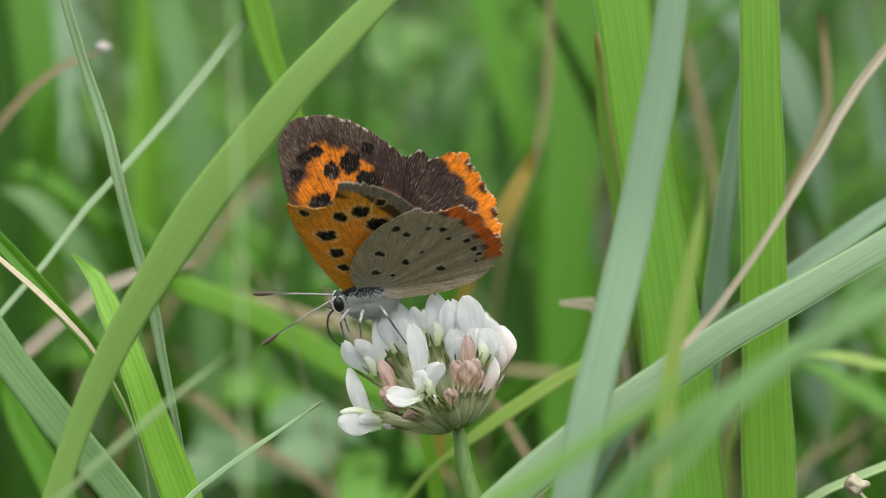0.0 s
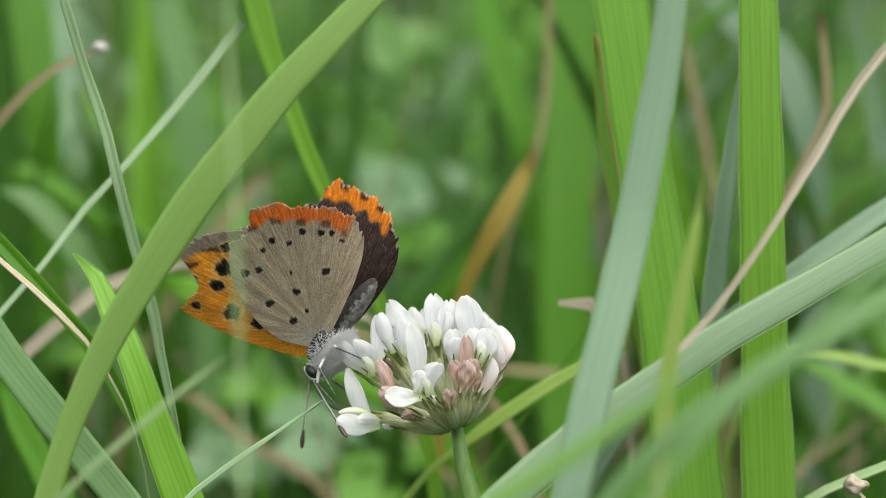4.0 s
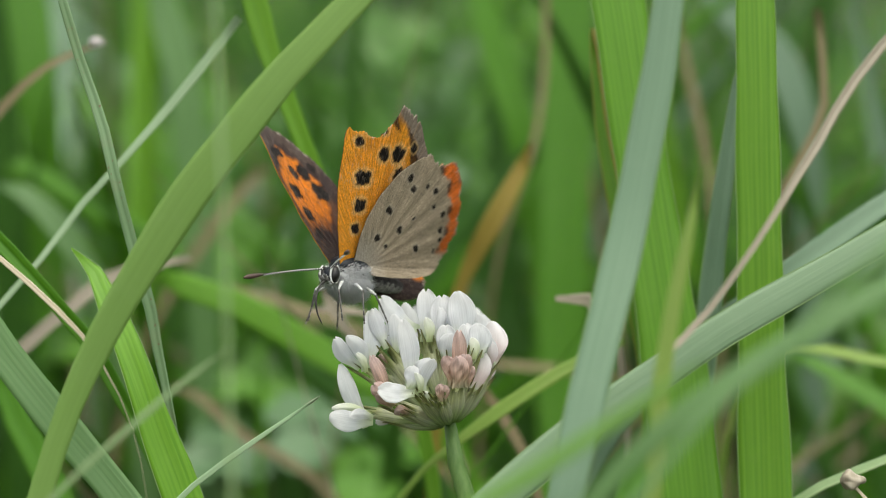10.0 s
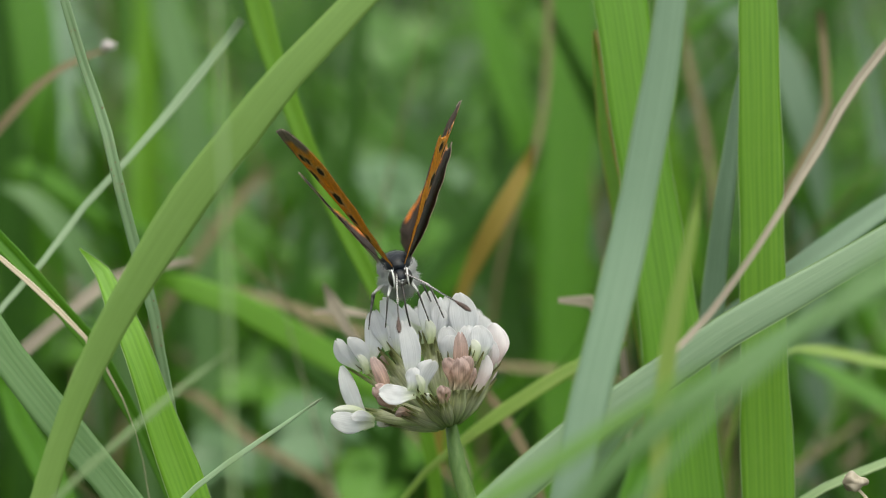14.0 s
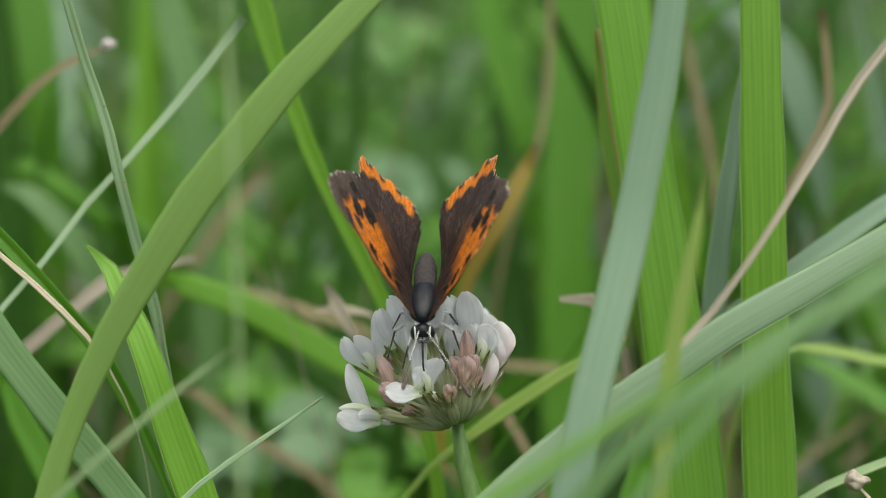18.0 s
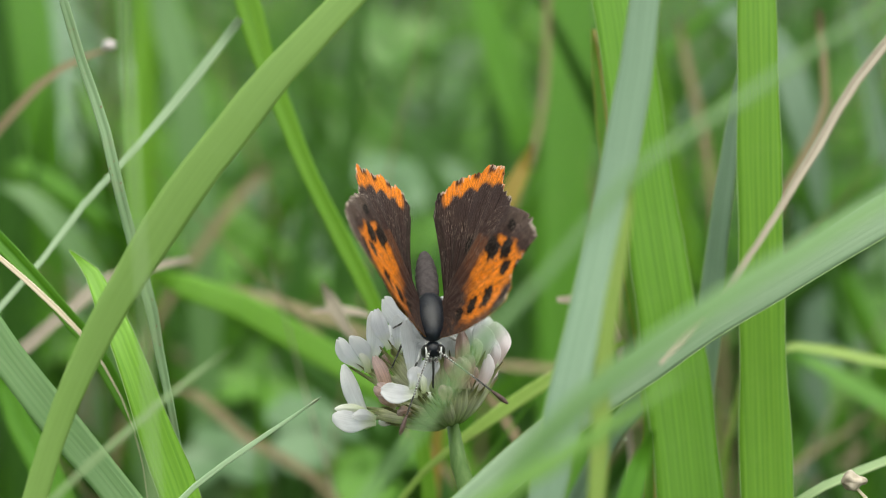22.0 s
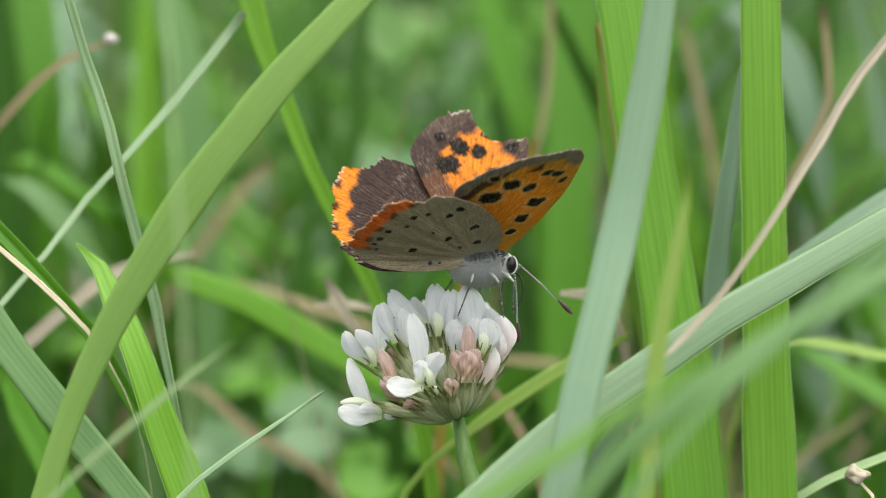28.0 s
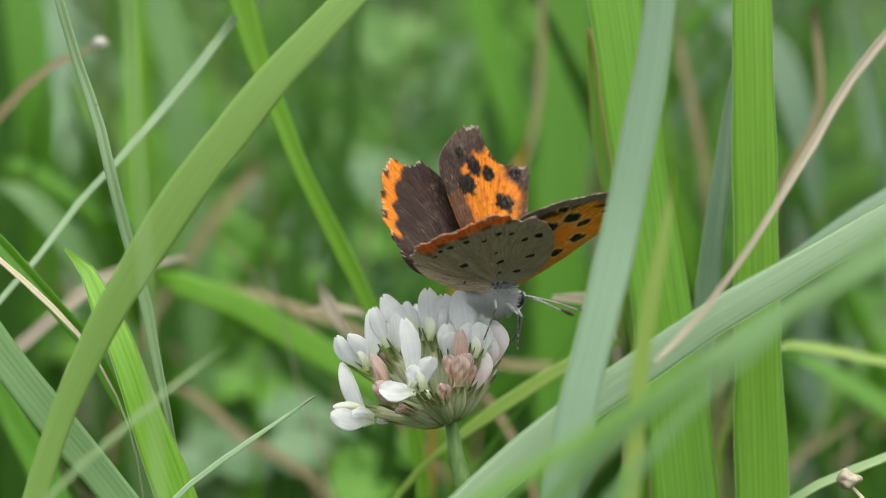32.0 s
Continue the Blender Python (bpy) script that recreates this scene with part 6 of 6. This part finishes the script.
# ---- movement ----
# seconds; thorax x, y, z in mm; roll, nose-down, heading in degrees; lift of the left and right wings, sweep of the forewings,
# further lift and sweep of the hindwings; spread and droop of the left and right antenna
FLIGHT = [
    (0, -6.8, -2.4, 156.4, -16.2, 9.3, 177.8, 61.6, 72.0, 5.7, 0.3, 0.0, 0.0, 0.8, 0.0, 20, 17, 14, -4),
    (0.4, -6.8, -2.4, 156.4, -16.2, 9.3, 177.8, 61.6, 72.0, 5.7, 0.3, 0.0, 0.0, 0.8, 0.0, 20, 17, 14, -4),
    (0.6, -6.7, -2.2, 157.1, -17.6, 5.9, 175.5, 62.0, 67.6, 9.9, 2.5, -2.3, -7.0, -10.3, 8.3, 20, 17, 11, -1),
    (1, -6.7, -2.2, 157.1, -17.6, 5.9, 175.5, 62.0, 67.6, 9.9, 2.5, -2.3, -7.0, -10.3, 8.3, 20, 17, 11, -1),
    (1.4, -6.7, -2.2, 157.1, -17.6, 5.9, 175.5, 62.0, 67.6, 9.9, 2.5, -2.3, -7.0, -10.3, 8.3, 20, 17, 11, -1),
    (1.6, -8.1, -2.0, 155.5, -20.3, 19.8, 168.3, 67.9, 71.7, 8.0, 2.4, -0.4, 8.0, 3.9, -2.8, 26, 74, -10, 38),
    (2, -8.1, -2.0, 155.5, -20.3, 19.8, 168.3, 67.9, 71.7, 8.0, 2.4, -0.4, 8.0, 3.9, -2.8, 26, 74, -10, 38),
    (2.5, -8.1, -2.0, 155.5, -20.3, 19.8, 168.3, 67.9, 71.7, 8.0, 2.4, -0.4, 8.0, 3.9, -2.8, 26, 74, -10, 38),
    (2.7, -10.0, -1.9, 151.3, -0.6, 56.0, 145.9, 51.6, 84.5, 6.3, 0.0, -1.3, -0.0, -3.5, -0.7, 80, 50, -10, 17),
    (3, -10.0, -1.9, 151.3, -0.6, 56.0, 145.9, 51.6, 84.5, 6.3, 0.0, -1.3, -0.0, -3.5, -0.7, 80, 50, -10, 17),
    (3.5, -10.2, -1.7, 151.8, 5.2, 50.4, 148.1, 50.3, 86.2, 5.1, 0.0, -4.7, 0.1, -10.9, 3.3, 32, 89, -1, 32),
    (5.5, -9.5, -2.5, 149.5, 8.9, 62.5, 197.0, 103.9, 60.6, 1.8, -1.7, 0.0, 0.0, -1.5, 0.0, 50, 5, 26, -10),
    (6, -10.6, -2.3, 150.6, -1.6, 44.9, 188.3, 84.4, 86.6, -0.9, -1.3, 6.5, 0.0, -0.2, 0.0, 23, 14, 35, 5),
    (6.5, -10.6, -2.3, 150.6, -1.6, 44.9, 188.3, 84.4, 75.6, -0.9, -1.3, 6.5, 0.0, -0.2, 0.0, 23, 14, 35, 5),
    (7, -11.0, -2.4, 150.0, -1.6, 44.9, 188.3, 84.4, 86.6, -0.9, -1.3, 6.5, 0.0, -0.2, 0.0, 23, 14, 35, 5),
    (7.5, -10.8, -2.4, 149.7, 2.0, 53.4, 199.9, 95.3, 66.8, 2.6, 1.8, 4.3, 0.0, -1.4, 0.0, 38, -4, 65, 26),
    (8, -10.8, -2.4, 149.7, 2.0, 53.4, 199.9, 95.3, 75.7, 2.6, 1.8, 4.3, 0.0, -1.4, 0.0, 38, -4, 65, 26),
    (8.5, -11.2, -1.9, 152.2, 6.4, 29.1, 215.6, 106.0, 65.0, 7.1, -13.2, 0.5, 0.2, -4.9, 5.7, -10, 8, 80, 11),
    (9, -7.8, -2.0, 155.9, 13.6, -6.0, 238.5, 105.0, 72.5, 9.0, -5.0, 4.3, 0.0, -3.1, 0.0, 23, 5, 50, 12.5),
    (9.5, -8.3, -2.0, 157.3, 8.6, -17.2, 228.9, 91.3, 57.2, 1.5, -2.6, 0.3, 0.0, -1.7, 0.0, 56, 2, 20, 14),
    (10, -8.1, -2.2, 157.6, 6.2, -16.6, 232.1, 73.0, 54.7, 2.7, 0.8, 0.1, 1.1, -8.2, 6.4, 50, -4, 29, 14),
    (11, -8.2, -2.1, 157.6, 2.6, -17.1, 228.7, 68.5, 40.3, -2.9, 0.3, 3.0, 0.0, 2.2, 0.0, 41, -10, 41, 14),
    (12, -8.2, -2.3, 157.7, 2.6, -17.1, 228.7, 68.5, 40.3, -2.9, 0.3, 3.0, 0.0, 2.2, 0.0, 41, -10, 41, 14),
    (12.5, -7.5, -2.2, 157.9, 3.8, -20.4, 237.4, 65.7, 38.2, -3.2, 3.7, 0.4, 0.0, 1.5, 0.0, 53, -4, 26, 26),
    (12.7, -7.4, -2.6, 158.0, 3.8, -20.4, 237.4, 65.7, 38.2, -3.2, 3.7, 0.4, 0.0, 1.5, 0.0, 53, -4, 26, 26),
    (13, -4.8, -4.2, 158.7, 7.9, -12.6, 269.1, 55.6, 58.1, 2.6, 0.2, 1.1, 0.1, 0.7, 1.5, 71, 50, 29, 77),
    (14, -3.8, -4.5, 158.4, 8.0, -3.8, 275.2, 61.9, 57.8, 1.6, -1.9, -2.0, -0.8, -4.0, 0.1, 47, 29, 8, 35),
    (14.5, -3.8, -4.7, 158.5, 8.0, -3.8, 275.2, 61.9, 57.8, 1.6, -1.9, -2.0, -0.8, -4.0, 0.1, 47, 29, 8, 35),
    (16.5, -1.7, -7.4, 154.9, 1.6, 28.6, 269.7, 63.0, 66.5, -7.1, 2.7, -2.8, -0.9, -2.7, 3.8, 26, 35, 17, 47),
    (17, -1.7, -7.1, 155.2, -0.9, 28.6, 269.8, 61.8, 57.6, -3.7, 5.5, -2.0, -3.6, 1.7, -6.0, 32, 41, 17, 44),
    (18, -1.7, -7.2, 155.2, 0.9, 28.8, 268.1, 61.3, 63.7, -3.1, 4.0, -1.2, -1.5, -1.0, 3.6, 32, 17, 8, 2),
    (18.2, -1.7, -7.2, 155.2, 0.9, 28.8, 268.1, 61.3, 63.7, -3.1, 4.0, -1.2, -1.5, -1.0, 3.6, 32, 17, 8, 2),
    (18.5, -2.3, -7.0, 156.2, 1.2, 20.6, 259.9, 60.0, 62.6, -3.5, 1.5, 0.6, -2.8, -3.8, 2.6, 32, 8, 29, 20),
    (19, -2.3, -7.1, 156.2, 1.2, 20.6, 259.9, 60.0, 62.6, -3.5, 1.5, 0.6, -2.8, -3.8, 2.6, 32, 8, 29, 20),
    (19.1, -2.3, -7.1, 156.2, 1.2, 20.6, 259.9, 60.0, 62.6, -3.5, 1.5, 0.6, -2.8, -3.8, 2.6, 32, 8, 29, 20),
    (19.4, -1.8, -7.8, 155.1, -0.5, 43.7, 263.7, 60.0, 65.9, -1.2, 1.2, -0.1, -3.3, 2.8, 2.6, 38, 23, 35, 20),
    (20, -1.8, -7.8, 155.1, -0.5, 43.7, 263.7, 60.0, 65.9, -1.2, 1.2, -0.1, -3.3, 2.8, 2.6, 38, 23, 35, 20),
    (20.5, -1.7, -7.9, 154.5, -0.9, 49.2, 263.4, 64.6, 70.8, -2.6, 4.2, 0.4, 2.6, 1.2, 0.3, 38, 23, 32, 20),
    (21, -1.9, -7.8, 154.3, -1.5, 49.3, 262.2, 60.6, 67.8, -3.0, 1.2, 0.2, -3.8, 4.6, -1.6, 38, 26, 8, 5),
    (22, -0.8, -7.8, 154.1, 1.5, 43.2, 276.3, 60.0, 62.6, -1.1, 11.5, -1.4, -1.4, -1.1, -0.5, 50, 11, 26, 32),
    (23, -0.1, -6.6, 154.4, 9.7, 29.7, 299.0, 53.7, 52.9, 2.0, 0.0, 2.1, -0.5, -5.7, 3.6, 53, 2, 20, 2),
    (23.6, 1.1, -6.9, 155.1, 2.8, 23.2, 301.3, 45.8, 51.5, 3.2, 4.2, 4.6, -1.3, -7.1, 0.1, 44, 11, 26, 2),
    (24, 1.1, -6.7, 155.1, 2.8, 23.2, 301.3, 45.8, 51.5, 3.2, 4.2, 4.6, -1.3, -7.1, 0.1, 44, 11, 26, 2),
    (24.5, 0.6, -6.2, 155.4, 2.3, 21.8, 292.9, 43.4, 55.0, 2.7, 4.9, 1.9, 0.1, -8.3, 1.9, 50, 11, 32, 5),
    (25, 0.9, -6.3, 155.4, 1.7, 19.9, 294.4, 45.4, 49.9, 1.1, 4.0, 1.5, 1.8, -1.3, -0.0, 50, 8, 29, 5),
    (25.5, 0.9, -6.1, 155.4, 1.7, 19.9, 294.4, 45.4, 49.9, 1.1, 4.0, 1.5, 1.8, -1.3, -0.0, 50, 8, 29, 5),
    (27.5, 1.0, -2.4, 158.8, 2.9, -11.9, 361.9, 47.0, 41.5, -1.9, 0.9, 0.5, -4.1, 5.9, -0.1, 38, -1, 8, 14),
    (28, 3.4, -2.6, 158.5, 2.0, 1.4, 377.6, 49.5, 41.5, -2.4, 0.6, 1.0, -0.2, 6.8, 3.8, -10, 41, -10, 83),
    (29, 5.1, -2.1, 157.7, 3.4, 6.3, 400.0, 58.8, 43.2, 0.8, 1.9, -6.2, -2.7, 1.0, -1.6, -4, 20, 22, 0),
    (30, 5.4, -2.1, 156.9, 2.9, 9.1, 408.0, 58.6, 43.5, 2.8, 10.7, -2.2, -0.5, 0.9, 3.3, -7, 2, 22, 0),
    (31, 5.4, -2.2, 155.9, 7.8, 18.1, 404.9, 61.4, 45.5, 4.3, 11.8, -5.4, 0.5, 1.6, 4.0, -1, 2, 22, 0),
    (32, 5.4, -2.4, 156.2, 5.3, 15.8, 403.7, 60.4, 41.3, 3.3, 9.3, -5.1, -1.6, 1.2, 3.0, -4, 5, 22, 0),
]


# seconds and lean in degrees (to the side of -x) of the blades that the wind moves
SWINGS = {
    "near_blade": [(0, 0), (6, 0.1), (13, 0.3), (17, 0.1), (20.3, 0.2), (20.8, 1.7), (21.5, 2.4), (22, 2.1), (23, 2.5), (24.5, 1.8), (27.5, 1.2), (28, 1.3), (30, 1.9), (32, 1.9)],
    "blue_blade": [(0, 0), (13, 0), (20.3, 0.1), (21.2, 0.7), (22, 0.6), (23, 0.4), (25, 0.25), (28, 0.3), (30, 0.33), (31, 0.25), (32, 0.1)],
    "rise_blade": [(0, 0), (12, -0.05), (20.5, 0), (22, 0.2), (28, 0.25), (32, 0.25)],
    "arch_blade": [(0, 0), (3, 0.15), (6, 0.3), (9, 0.3), (13, 0.3), (18.3, 0.2), (19, -0.02), (20, 0.12), (20.5, 0.25), (21.5, 0.55), (23, 0.32), (25, 0.3), (28, 0.28), (30, 0.32), (31, 0.36), (32, 0.33)],
    "seed_stalk": [(0, 0), (8.5, 0.1), (13, -0.06), (14.5, -0.25), (16.5, -0.14), (18.5, -0.18), (19, -0.5), (19.5, -0.37), (20, -0.48), (20.5, -0.33), (21.5, -0.38), (22.5, -0.15), (23.5, -0.05), (25.5, -0.13), (27.5, -0.18), (29.5, -0.32), (31, -0.32), (31.5, -0.05), (32, -0.15)],
    "gust_blade": [(0, 0), (13, 0.2), (20.3, 0.2), (20.7, 1.2), (21, 5.2), (21.5, 3.9), (22, 5.2), (22.5, 5.0), (22.8, 2.4), (23, 0.7), (24.5, 0.3), (28, 0.3), (32, 0.5)],
    "grey_blade": [(0, 0), (13, 0.3), (14, 0.4), (17, 0.4), (20.3, 0.4), (20.7, 0.9), (21, 2.0), (22, 2.0), (22.5, 1.8), (23, 0.8), (24.5, 0.4), (28, 0.4), (30, 0.6), (32, 0.8)],
    "yellow_blade": [(0, 0), (13, 0.1), (20.3, 0), (21, 1.6), (21.5, 2.0), (22, 1.7), (22.5, 1.0), (23, 0.7), (24.5, 0.5), (28, 0.4), (32, 0.6)],
    "fresh_blade": [(0, 0), (3, -0.05), (9, -0.1), (13, -0.2), (17, -0.45), (20.3, -0.45), (21.5, 0), (23, 0), (25, -0.4), (28, -0.1), (32, 0)],
    "slant_blade": [(0, 0), (20.3, 0), (21.5, 0.5), (23, 0.4), (28, 0.3), (32, 0.4)],
}

FLOWER_SWAY = [(0, 0), (3, 0), (6, 0.10), (9, 0.14), (10.5, 0.16), (12, 0.11), (13, 0.12), (14, 0.2), (14.5, 0.2), (16.5, 0.05), (19, 0.05), (20.5, 0.05), (21, 0.14), (22, 0.1), (24.5, 0.05), (28, 0.02), (32, 0.0)]


def motions():
    rows = {k: [] for k in ("body", "fl", "fr", "hl", "hr", -1, 1)}
    for t, x, y, z, roll, nose, head, left, right, sl, sr, hl, hr, bl, br, al, dl, ar, dr in FLIGHT:
        rows["body"].append((t, pose(x * MM, y * MM, z * MM, roll, nose, head)))
        for key, side, lift, sweep in (("fl", 1, left, sl), ("fr", -1, right, sr), ("hl", 1, left + hl, bl), ("hr", -1, right + hr, br)):
            rows[key].append((t, pose(0, side * 0.85 * MM, 0.85 * MM, side * (lift + 1.4), 0, 0) @ pose(0, 0, 0, 0, 0, side * sweep)))
        for k, spread, droop in ((1, al, dl), (-1, ar, dr)):
            rows[k].append((t, pose(2.65 * MM, 0.3 * k * MM, 0.12 * MM, 0, 0, k * spread) @ pose(0, 0, 0, 0, droop, 0)))
    for key, swing in SWINGS.items():
        ob = KEYED[key]
        walk(ob, [(t, Matrix.Translation(ob.location) @ pose(0, 0, 0, 0, -lean, 0)) for t, lean in swing])
    walk(clover, [(t, Matrix.Translation(clover.location) @ pose(0, 0, 0, 0, -lean, 0)) for t, lean in FLOWER_SWAY])
    walk(butterfly, rows["body"])
    for k, ob in wings.items():
        walk(ob, rows[k])
    for k, ob in antennae.items():
        walk(ob, rows[k])


motions()
